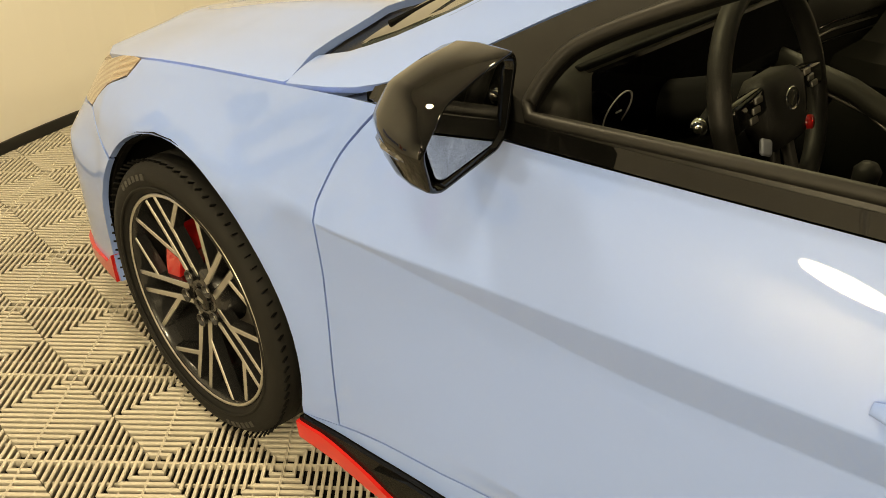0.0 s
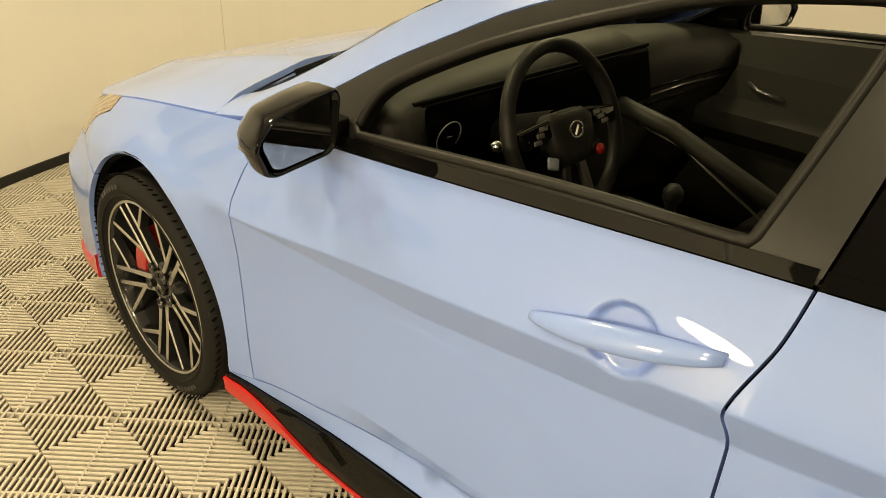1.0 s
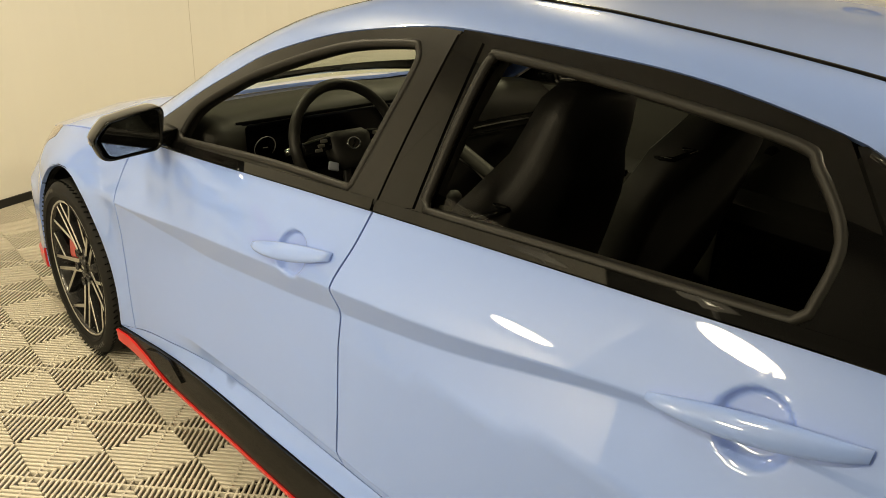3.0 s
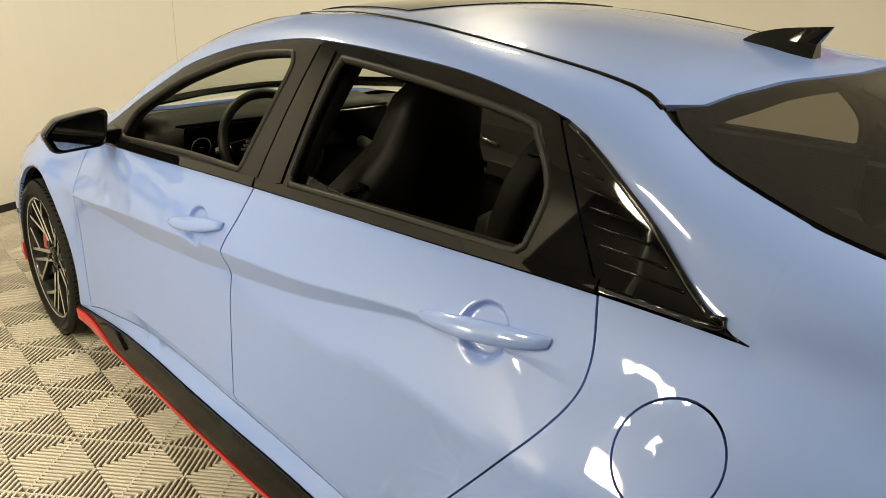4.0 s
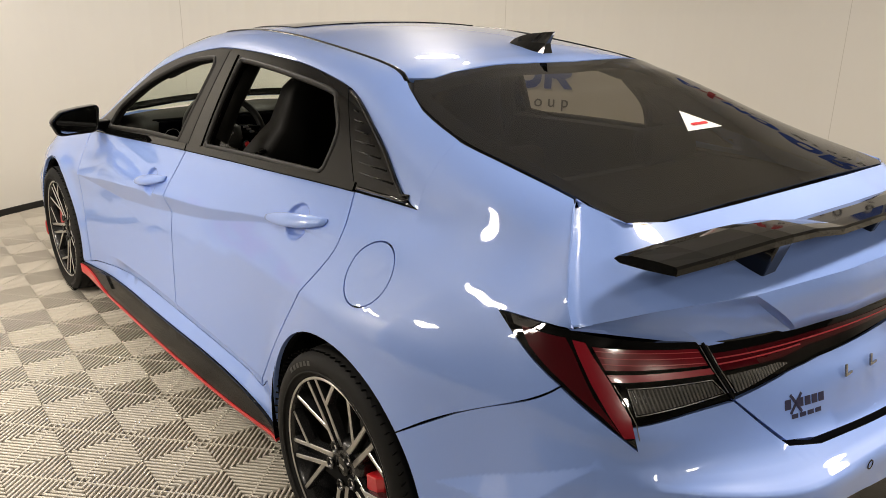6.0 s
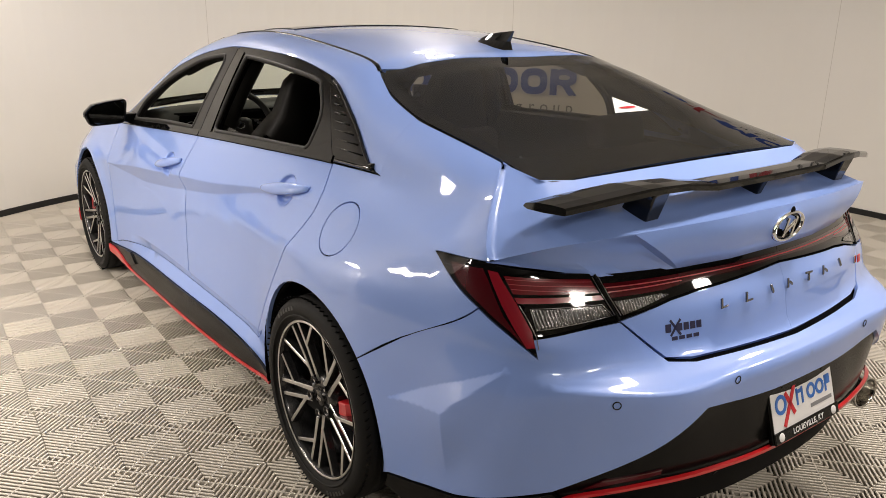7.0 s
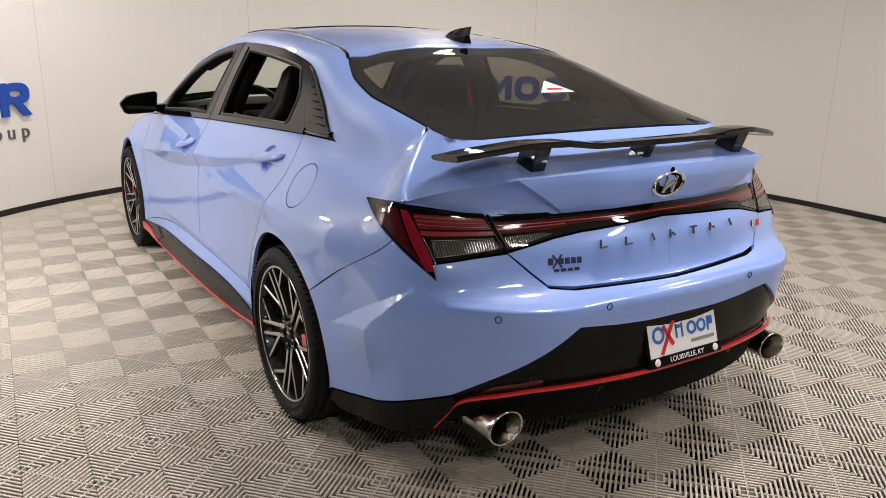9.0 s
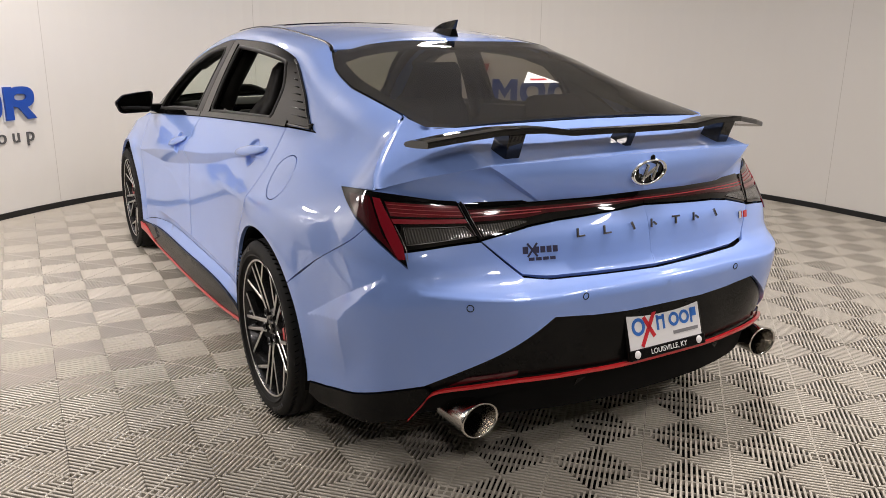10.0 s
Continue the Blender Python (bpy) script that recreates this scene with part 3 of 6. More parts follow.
# ---- the car: body ----
car = thing("car", "light blue four-door sports sedan with black rear wing", "car")
ARCH_F = lambda a0, a1: arc(AXLE_F, HUB, ARCH_R, a0, a1)
ARCH_B = lambda a0, a1: arc(AXLE_R, HUB, ARCH_R, a0, a1)
belt = lambda y0, y1, n=10, up=0.0: [(y0 + (y1 - y0) * k / n, float(zT(y0 + (y1 - y0) * k / n)) + up) for k in range(n + 1)]
frame_top = lambda y0, y1, n=12: [(y0 + (y1 - y0) * k / n, float(zU(y0 + (y1 - y0) * k / n))) for k in range(n + 1)]
zB = lambda y: zA(y) - hB(y)
under = lambda ring: [(u, z - float(zT(u))) for u, z in ring]
SHUT = spline((-1.842, 0.2), (-1.875, 0.168), (-1.920, 0.135), (-1.965, 0.098), (-2.010, 0.062), (-2.045, 0.030), (-2.073, 0.0), (-2.100, -0.030))
LEFT, RIGHT, BOTH = (-1,), (1,), (-1, 1)

front_edge = spline((0.825, float(zT(0.825))), (0.890, 0.83), (0.922, 0.755), (0.928, 0.712), (0.915, 0.6), (0.90, 0.4), (0.888, 0.28))
mid_edge = spline((-0.239, float(zT(-0.239))), (-0.228, 0.92), (-0.197, 0.828), (-0.206, 0.76), (-0.206, 0.55), (-0.2, 0.365))
rear_edge = spline((-1.228, float(zT(-1.228))), (-1.272, 0.96), (-1.275, 0.905), (-1.235, 0.83), (-1.15, 0.72), (-1.02, 0.56), (-0.91, 0.42), (-0.845, 0.34))
sill_f = spline((0.888, 0.28), (0.75, 0.315), (0.5, 0.35), (0.1, 0.365), (-0.2, 0.365))
sill_r = spline((-0.2, 0.365), (-0.5, 0.357), (-0.845, 0.34))
seam = [(-1.640, 0.579), (-1.80, 0.690), (-2.042, 0.834)]
skirt_top = spline((0.985, 0.255), (0.85, 0.262), (0.6, 0.290), (0.2, 0.302), (-0.4, 0.305), (-0.75, 0.285), (-0.97, 0.25))
fuel_ring = [(-1.443 + 0.080 * math.cos(a) + 0.020 * math.sin(a), 0.890 + 0.070 * math.sin(a) - 0.022 * math.cos(a)) for a in np.linspace(0, 2 * math.pi, 40, endpoint=False)]

for s in (LEFT, RIGHT):
    side_folds = (zA, zB, zC, lambda y: sill_line(y) + 0.05)
    door_f = panel("front_door", front_edge + sill_f[1:] + mid_edge[::-1][1:] + belt(-0.239, 0.825)[1:-1], body, PAINT, car, sides=s, folds=side_folds, refine=[(-0.037, 0.849, 0.075, 0.006)])
    door_r = panel("rear_door", mid_edge + sill_r[1:] + rear_edge[::-1][1:] + belt(-1.228, -0.239)[1:-1], body, PAINT, car, sides=s, folds=side_folds, refine=[(-1.054, 0.925, 0.075, 0.006)])
    panel("front_fender", front_edge[::-1] + belt(0.825, 1.60)[1:] + [(1.642, 0.749), (1.739, 0.708), (1.80, 0.672), (1.84, 0.64), (1.78, 0.618)] + ARCH_F(42, 188) + [(0.985, 0.255), (0.888, 0.28)], body, PAINT, car, sides=s, gap=0.002)
    panel("sill", sill_f[::-1] + [(0.985, 0.255)] + skirt_top[1:] + [(-0.94, 0.36), (-0.93, 0.40), (-0.88, 0.36), (-0.845, 0.34)] + sill_r[::-1][1:-1], body, PAINT, car, sides=s, gap=0.0015, step=0.025)
    quarter = panel("quarter_panel", under(rear_edge + [(-0.88, 0.36), (-0.93, 0.40), (-0.945, 0.34), (-0.97, 0.25)] + ARCH_B(-10, 138)[1:] + seam + [(-1.95, 0.877), (-1.842, 0.921), (-2.02, 0.933), (-2.097, 0.937)]) + SHUT[::-1][1:] + [(-1.80 + 0.05 * k, 0.2) for k in range(7)] + [(-1.475, 0.2), (-1.475, 0.0)] + [(-1.475 + 0.0247 * k, 0.0) for k in range(1, 10)], flank, PAINT, car, sides=s, holes=[under(fuel_ring)] if s == LEFT else [], gap=0.0015)
    if s == LEFT:
        panel("fuel_flap", under(fuel_ring), flank, PAINT, quarter, "round body-coloured fuel flap", gap=0.0035, lift=-0.0005, step=0.02)
    panel("roof_rail", [(1.064, 0.0)] + [(1.0 - 0.1 * k, 0.0) for k in range(25)] + [(-1.4768, 0.0), (-1.4768, 1.0)] + [(-1.4 + 0.1 * k, 1.0) for k in range(25)] + [(1.092, 1.0)], rail, PAINT, car, sides=s, step=0.05, gap=0)
    # black frames round the side windows
    open_f = spline((0.575, 0.962), (0.30, 0.987), (0.10, 1.001), (-0.145, 1.010)) + spline((-0.152, 1.02), (-0.188, 1.15), (-0.212, 1.255), (-0.203, 1.288), (-0.17, 1.297), (0.0, 1.274), (0.136, 1.236), (0.331, 1.165), (0.468, 1.100), (0.548, 1.052), (0.575, 1.015), (0.585, 0.975))
    open_r = spline((-0.372, 1.022), (-0.69, 1.038), (-1.045, 1.050)) + spline((-1.062, 1.065), (-1.066, 1.156), (-1.008, 1.232), (-0.955, 1.262), (-0.696, 1.290), (-0.42, 1.305), (-0.395, 1.298), (-0.383, 1.267), (-0.370, 1.15), (-0.362, 1.04))
    fr_f = panel("window_frame", belt(0.86, -0.2395, 14, 0.001) + [(-0.301, 1.337)] + frame_top(-0.30, 0.86, 16)[1:], glasshouse, FRAME_SATIN, door_f, "satin black window frame", sides=s, holes=[open_f], lip=0.03)
    fr_r = panel("window_frame", belt(-0.2395, -1.228, 14, 0.001) + [(-1.03, 1.278)] + frame_top(-1.02, -0.301, 12), glasshouse, GLOSS_BLACK, door_r, "gloss black window frame", sides=s, holes=[open_r], lip=0.03)
    panel("pillar_trim", [(-0.168, 1.012), (-0.250, 1.312), (-0.2985, 1.332), (-0.2425, 0.998)], glasshouse, FRAME_SATIN, door_f, "satin black pillar cover", sides=s, lift=0.004, lip=0.006)
    panel("pillar_trim", [(-0.2435, 0.998), (-0.3005, 1.332), (-0.366, 1.322), (-0.352, 1.10), (-0.345, 1.018)], glasshouse, GLOSS_BLACK, door_r, "gloss black pillar cover", sides=s, lift=0.004, lip=0.006)
    panel("belt_trim", belt(0.84, -0.238, 14, -0.003) + belt(-0.238, 0.84, 14, 0.024), glasshouse, GLOSS_BLACK, door_f, "gloss black belt strip", sides=s, lift=0.007, lip=0.012, step=0.02)
    panel("belt_trim", belt(-0.242, -1.226, 14, -0.003) + belt(-1.226, -0.242, 14, 0.024), glasshouse, GLOSS_BLACK, door_r, "gloss black belt strip", sides=s, lift=0.007, lip=0.012, step=0.02)
    for ring, holder in ((open_f, door_f), (open_r, door_r)):
        pts = glasshouse(np.array([p[0] for p in ring]), np.array([p[1] for p in ring])) + [0.006, 0, 0]
        sx = 1 if s == LEFT else -1
        part("window_seal", tube([(sx * p[0], p[1], p[2]) for p in pts.tolist()], 0.010, 8, closed=True), SEAL, holder, "soft black rubber seal", smooth=True)
    panel("window_glass", [(-0.362, 0.99), (-0.362, 1.062), (-0.68, 1.036), (-0.80, 1.02), (-0.80, 0.99)], glasshouse, SIDE_GLASS, door_r, "lowered tinted window pane", sides=s, lift=-0.024, lip=0.0)
    vent = panel("vent_panel", [(-1.231, float(zT(-1.231))), (-1.034, 1.272)] + frame_top(-1.05, -1.462, 10) + belt(-1.462, -1.231, 6, 0.001), glasshouse, GLOSS_BLACK, car, "gloss black ribbed quarter panel", sides=s, lift=0.003)
    for k in range(7):
        z = 1.225 - 0.024 * k
        y0 = -1.034 - (1.272 - z) * 0.82 - 0.022
        y1 = min(-1.07 - (1.255 - z) * 1.68, y0 - 0.02)
        q = glasshouse(np.array([y0, y1]), np.array([z, z - 0.004]))
        a, b = Vector(q[0]), Vector(q[1])
        sx = 1 if s == LEFT else -1
        bm = tube([(sx * (a.x - 0.002), a.y, a.z), (sx * (a.lerp(b, 0.4).x - 0.0035), a.lerp(b, 0.4).y, a.lerp(b, 0.4).z), (sx * (b.x - 0.003), b.y, b.z)], lambda t: 0.0010 + 0.0022 * t, 6)
        part("rib", bm, GLOSS_BLACK, vent, smooth=True)
    edge = [(-1.240, float(zT(-1.240)) + 0.010), (-1.425, float(zT(-1.425)) + 0.009), (-1.436, float(zT(-1.436)) + 0.012), (-1.432, float(zT(-1.432)) + 0.022)] + [(y, float(zU(y)) - 0.004) for y in np.linspace(-1.41, -1.06, 9)]
    q = glasshouse(np.array([p[0] for p in edge]), np.array([p[1] for p in edge]))
    sx = 1 if s == LEFT else -1
    part("rim", tube([(sx * (p[0] - 0.004), p[1], p[2]) for p in q.tolist()], 0.0055, 8), GLOSS_BLACK, vent, "raised gloss black rim", smooth=True)
    # roof ditch
    yy = np.linspace(-0.05, -1.17, 30)
    sx = 1 if s == LEFT else -1
    bm = tube([(-sx * float(wD(y)), y, float(zD(y)) - 0.0045) for y in yy], 0.0085, 8)
    part("roof_moulding", bm, SATIN_BLACK, car, "black roof ditch strip", smooth=True)

for s in (LEFT, RIGHT):
    panel("inner_shell", belt(1.80, -1.95, 24, -0.012) + [(-2.0, 0.30)] + ARCH_B(0, 180) + [(-0.9, 0.2), (0.9, 0.2)] + ARCH_F(180, 0), body, MATTE_BLACK, car, "dark inner structure behind panel gaps", sides=s, lift=-0.022, step=0.06, gap=0)
panel("inner_shell", [(-1.95, 0.30), (-1.95, 0.90), (-2.1, 0.92), (U_0, 0.90), (U_0, 0.30)], body, MATTE_BLACK, car, sides=BOTH, lift=-0.03, step=0.06, gap=0)

roof_front = [(0.35, 0.155), (0, 0.18), (-0.35, 0.155)]
roof_back = [(-0.47, -1.215), (-0.36, -1.252), (-0.18, -1.276), (0, -1.285), (0.18, -1.276), (0.36, -1.252), (0.47, -1.215)]
sideline = lambda y0, y1, sg, n=14, inset=0.004: [(sg * (float(wD(y)) - inset), y) for y in np.linspace(y0, y1, n)]
panel("roof", sideline(-1.165, 0.08, 1) + roof_front + sideline(0.08, -1.165, -1) + roof_back, top, PAINT, car, step=0.05, flip=True, gap=0.002)
panel("sunroof", [(0.40, 0.06), (0.2, 0.085), (-0.2, 0.085), (-0.40, 0.06), (-0.42, -0.36), (-0.2, -0.375), (0.2, -0.375), (0.42, -0.36)], top, GLOSS_BLACK, car, "closed black glass sunroof", step=0.05, flip=True, lift=0.0035, lip=0.005)
rear_glass_outline = [(0.47, -1.221), (0.36, -1.258), (0.18, -1.282), (0, -1.291), (-0.18, -1.282), (-0.36, -1.258), (-0.47, -1.221)] + spline((-0.510, -1.180), (-0.538, -1.213), (-0.5545, -1.25), (-0.567, -1.30), (-0.584, -1.40), (-0.5925, -1.50), (-0.591, -1.60), (-0.586, -1.70), (-0.580, -1.84), (-0.572, -1.975), (-0.50, -2.012), (-0.25, -2.032), (0, -2.038)) + spline((0.25, -2.032), (0.50, -2.012), (0.572, -1.975), (0.580, -1.84), (0.586, -1.70), (0.591, -1.60), (0.5925, -1.50), (0.584, -1.40), (0.567, -1.30), (0.5545, -1.25), (0.538, -1.213), (0.510, -1.180))
rear_glass = panel("rear_window", rear_glass_outline, top, REAR_GLASS, car, "dark tinted sloping rear window", step=0.05, flip=True, gap=0.003, lift=0.002)
inner_edge = [(x * 0.93, -1.285 + (y + 1.285) * 0.955) for x, y in rear_glass_outline]
panel("ceramic_border", rear_glass_outline, top, MATTE_BLACK, rear_glass, "black printed border", step=0.04, flip=True, gap=0.004, lift=-0.002, lip=0.0, holes=[inner_edge])
windscreen_outline = sideline(0.09, 0.985, 1, 12, 0.012) + [(0.5, 1.06), (0.25, 1.105), (0, 1.12), (-0.25, 1.105), (-0.5, 1.06)] + sideline(0.985, 0.09, -1, 12, 0.012) + [(-0.35, 0.165), (0, 0.19), (0.35, 0.165)]
screen = panel("windscreen", windscreen_outline, top, CLEAR_GLASS, car, "clear sloping windscreen", step=0.06, flip=True, gap=0.002, lift=0.002)
panel("ceramic_border", windscreen_outline, top, GLOSS_BLACK, screen, "black printed border", step=0.05, flip=True, gap=0.003, lift=0.0045, lip=0.0, holes=[[(x * 0.94, 0.215 + (y - 0.165) * 0.80) for x, y in windscreen_outline]])


def hood_surf(x, y):
    x, y = np.broadcast_arrays(np.asarray(x, float), np.asarray(y, float))
    r = np.abs(x) / wT(y)
    ridge = 0.010 * np.exp(-((r - 0.62) / 0.10) ** 2)
    fall = 0.35 * np.clip(y - 1.93, 0, 1) ** 1.5
    return np.stack([x, y, zT(y) + np.interp(y, (1.0, 1.4, 1.9, 2.2), (0.070, 0.072, 0.062, 0.07)) * (1 - np.clip(r, 0, 1.08) ** np.interp(y, (1.0, 1.15, 1.5), (7.0, 4.5, 3.0))) + ridge - fall], -1)


panel("bonnet", [(float(wT(y)) - 0.001, y) for y in np.linspace(1.075, 1.84, 10)] + [(0.70, 1.93), (0.45, 2.06), (0, 2.12), (-0.45, 2.06), (-0.70, 1.93)] + [(-float(wT(y)) + 0.001, y) for y in np.linspace(1.84, 1.075, 10)] + [(-0.807, 1.066), (-0.732, 1.097), (-0.56, 1.125), (-0.29, 1.205), (0, 1.24), (0.29, 1.205), (0.56, 1.125), (0.732, 1.097), (0.807, 1.066)], hood_surf, PAINT, car, "light blue bonnet", step=0.05, flip=True)
panel("cowl", [(0.765, 1.0), (0.78, 1.06), (0.4, 1.22), (0, 1.28), (-0.4, 1.22), (-0.78, 1.06), (-0.765, 1.0), (-0.5, 0.97), (0, 1.02), (0.5, 0.97)], lambda x, y: hood_surf(x, y) - np.array([0, 0, 0.018]), SATIN_BLACK, car, "black plastic cowl below windscreen", step=0.05, flip=True, gap=0)
for sg in (-1, 1):
    part("wiper", tube([(p[0], p[1], p[2] + 0.007) for p in top(np.array([-0.64, -0.3, 0.05] if sg < 0 else [0.55, 0.25, 0.02]), np.array([1.0, 1.06, 1.03] if sg < 0 else [1.03, 1.07, 1.08])).tolist()], 0.005, 6), MATTE_BLACK, car, "black wiper arm", smooth=True)


# trunk: a raised lip with folded corners
def station(p, rows):
    p = np.abs(np.asarray(p, float))
    xs = np.array([r[0] for r in rows])
    return np.stack([np.interp(p, xs, [r[k] for r in rows]) for k in (1, 2, 3)], -1)


LID_FRONT = ((0, 0, -2.042, 1.108), (0.45, 0.27, -2.036, 1.105), (0.8, 0.50, -2.016, 1.098), (0.9, 0.577, -1.978, 1.100), (1.0, 0.590, -1.848, 1.120))
LID_LIP = ((0, 0, -2.300, 1.030), (0.4, 0.27, -2.287, 1.027), (0.78, 0.53, -2.240, 1.018), (0.9, 0.665, -2.125, 0.980), (1.0, 0.770, -2.016, 0.938))
LID_LOW = ((0, 0, -2.288, 0.915), (0.4, 0.19, -2.276, 0.911), (0.78, 0.362, -2.245, 0.908), (0.9, 0.57, -2.186, 0.909), (1.0, 0.770, -2.020, 0.934))


def lid_top(p, q):
    p, q = np.broadcast_arrays(np.asarray(p, float), np.asarray(q, float))
    a, b = station(p, LID_FRONT), station(p, LID_LIP)
    w = a + (b - a) * q[..., None]
    w[..., 2] -= 0.016 * 4 * q * (1 - q) * np.clip((0.95 - np.abs(p)) / 0.4, -0.3, 1)
    edge = np.clip((np.abs(p) - 0.9) / 0.1, 0, 1)[..., None]
    k = np.linspace(0, 1, len(SHUT))
    rim = flank(np.interp(q, k, [c[0] for c in SHUT]) - 0.004, np.interp(q, k, [c[1] for c in SHUT])) * np.array([-1, 1, 1])
    w = w * (1 - edge) + rim * edge
    w[..., 0] *= np.where(p < 0, -1, 1)
    return w


def lid_face(p, q):
    p, q = np.broadcast_arrays(np.asarray(p, float), np.asarray(q, float))
    a, b = station(p, LID_LIP), station(p, LID_LOW)
    w = a + (b - a) * q[..., None]
    w[..., 1] += np.where(np.abs(p) < 0.78, -0.016, 0.006) * 4 * q * (1 - q)
    w[..., 0] *= np.where(p < 0, -1, 1)
    return w


trunk = panel("trunk_lid", [(MID, 0.874), (-2.639, 0.857), (-2.55, 0.846), (-2.398, 0.813), (-2.505, 0.719), (-2.58, 0.710), (MID, 0.703)], body, PAINT, car, "light blue trunk lid with raised lip", sides=BOTH, gap=0.0025)
panel("lid_top", [(-1, 0), (-1, 1), (-0.9, 1), (-0.78, 1), (0, 1), (0.78, 1), (0.9, 1), (1, 1), (1, 0), (0.9, 0), (0.8, 0), (0, 0), (-0.8, 0), (-0.9, 0)], lid_top, PAINT, trunk, step=0.04, gap=0.0, flip=True, lip=0.004)
bm = bmesh.new()
ps = [-1, -0.97, -0.94, -0.9, -0.86, -0.82, -0.785, -0.775, -0.7, -0.6, -0.5, -0.4, -0.3, -0.2, -0.1, 0, 0.1, 0.2, 0.3, 0.4, 0.5, 0.6, 0.7, 0.775, 0.785, 0.82, 0.86, 0.9, 0.94, 0.97, 1]
net = [[bm.verts.new(lid_face(np.array([p]), np.array([q]))[0]) for q in np.linspace(0, 1, 7)] for p in ps]
for i in range(len(ps) - 1):
    for j in range(6):
        bm.faces.new((net[i][j], net[i + 1][j], net[i + 1][j + 1], net[i][j + 1]))
bmesh.ops.recalc_face_normals(bm, faces=bm.faces)
for e in bm.edges:
    e.smooth = e.calc_face_angle(0) < 0.30
lid_rear = part("lid_face", bm, PAINT, trunk, smooth=True)

# ---- tail: bumper, lamps, badges, wing ----
def on_body(u, z, out=0.0):
    """A place and an outward direction on the left skin."""
    e = 0.003
    c = body(np.array([u, u + e, u]), np.array([z, z, z + e]))
    n = np.cross(c[1] - c[0], c[2] - c[0])
    n /= np.linalg.norm(n)
    if n[0] * c[0][0] + n[1] * (c[0][1] + 0.5) < 0:
        n = -n
    return Vector(c[0] + n * out), Vector(n)


bumper = panel("rear_bumper", seam[::-1] + ARCH_B(138, 190) + [(-1.76, 0.275), (-1.85, 0.290), (-2.0, 0.325), (-2.235, 0.405), (-2.549, 0.617), (-2.68, 0.603), (-2.81, 0.597), (MID, 0.597), (MID, 0.699), (-2.58, 0.706), (-2.505, 0.715), (-2.40, 0.811), (-2.30, 0.802), (-2.167, 0.786), (-2.172, 0.744), (-2.110, 0.789)], body, PAINT, car, "light blue rear bumper cover", sides=BOTH, gap=0.002, step=0.025, refine=[(-1.93, 0.60, 0.2, 0.0065)], folds=[lambda u: np.interp(-u, (1.6, 2.115, 2.175, 2.24, 3), (0.79, 0.731, 0.714, 0.683, 0.683))])
panel("bumper_insert", [(-2.237, 0.403), (-2.549, 0.615), (-2.68, 0.601), (-2.81, 0.595), (U_0, 0.595), (U_0, 0.44), (-2.46, 0.437), (-2.253, 0.388)], body, SATIN_BLACK, bumper, "satin black lower insert", sides=BOTH, lift=-0.012, lip=0.02, gap=0)
for sg in (-1, 1):
    panel("corner_trim", [(-1.758, 0.273), (-1.85, 0.288), (-2.0, 0.323), (-2.235, 0.403), (-2.250, 0.385), (-2.199, 0.292), (-2.08, 0.248), (-1.80, 0.215), (-1.745, 0.23)], body, SATIN_BLACK, bumper, "satin black corner blade", sides=(sg,), lift=0.004, lip=0.03, gap=0.001)
panel("diffuser", [(-2.20, 0.29), (-2.256, 0.38), (-2.46, 0.43), (U_0, 0.432), (U_0, 0.418), (-2.7, 0.414), (-2.45, 0.398), (-2.30, 0.345)], body, MATTE_BLACK, bumper, "black diffuser below bumper", sides=BOTH, lift=-0.012, lip=0.16, gap=0)
stripe_line = spline((-2.20, 0.288), (-2.232, 0.345), (-2.262, 0.390), (-2.36, 0.418), (-2.461, 0.436), (-2.64, 0.441), (-2.819, 0.441), (U_0, 0.441))
wide = [(u, z + 0.0045) for u, z in stripe_line] + [(u + 0.002, z - 0.0045) for u, z in stripe_line[::-1]]
panel("red_stripe", wide, body, RED_TRIM, bumper, "thin red accent stripe", sides=BOTH, lift=0.008, lip=0.010, gap=0, step=0.02)
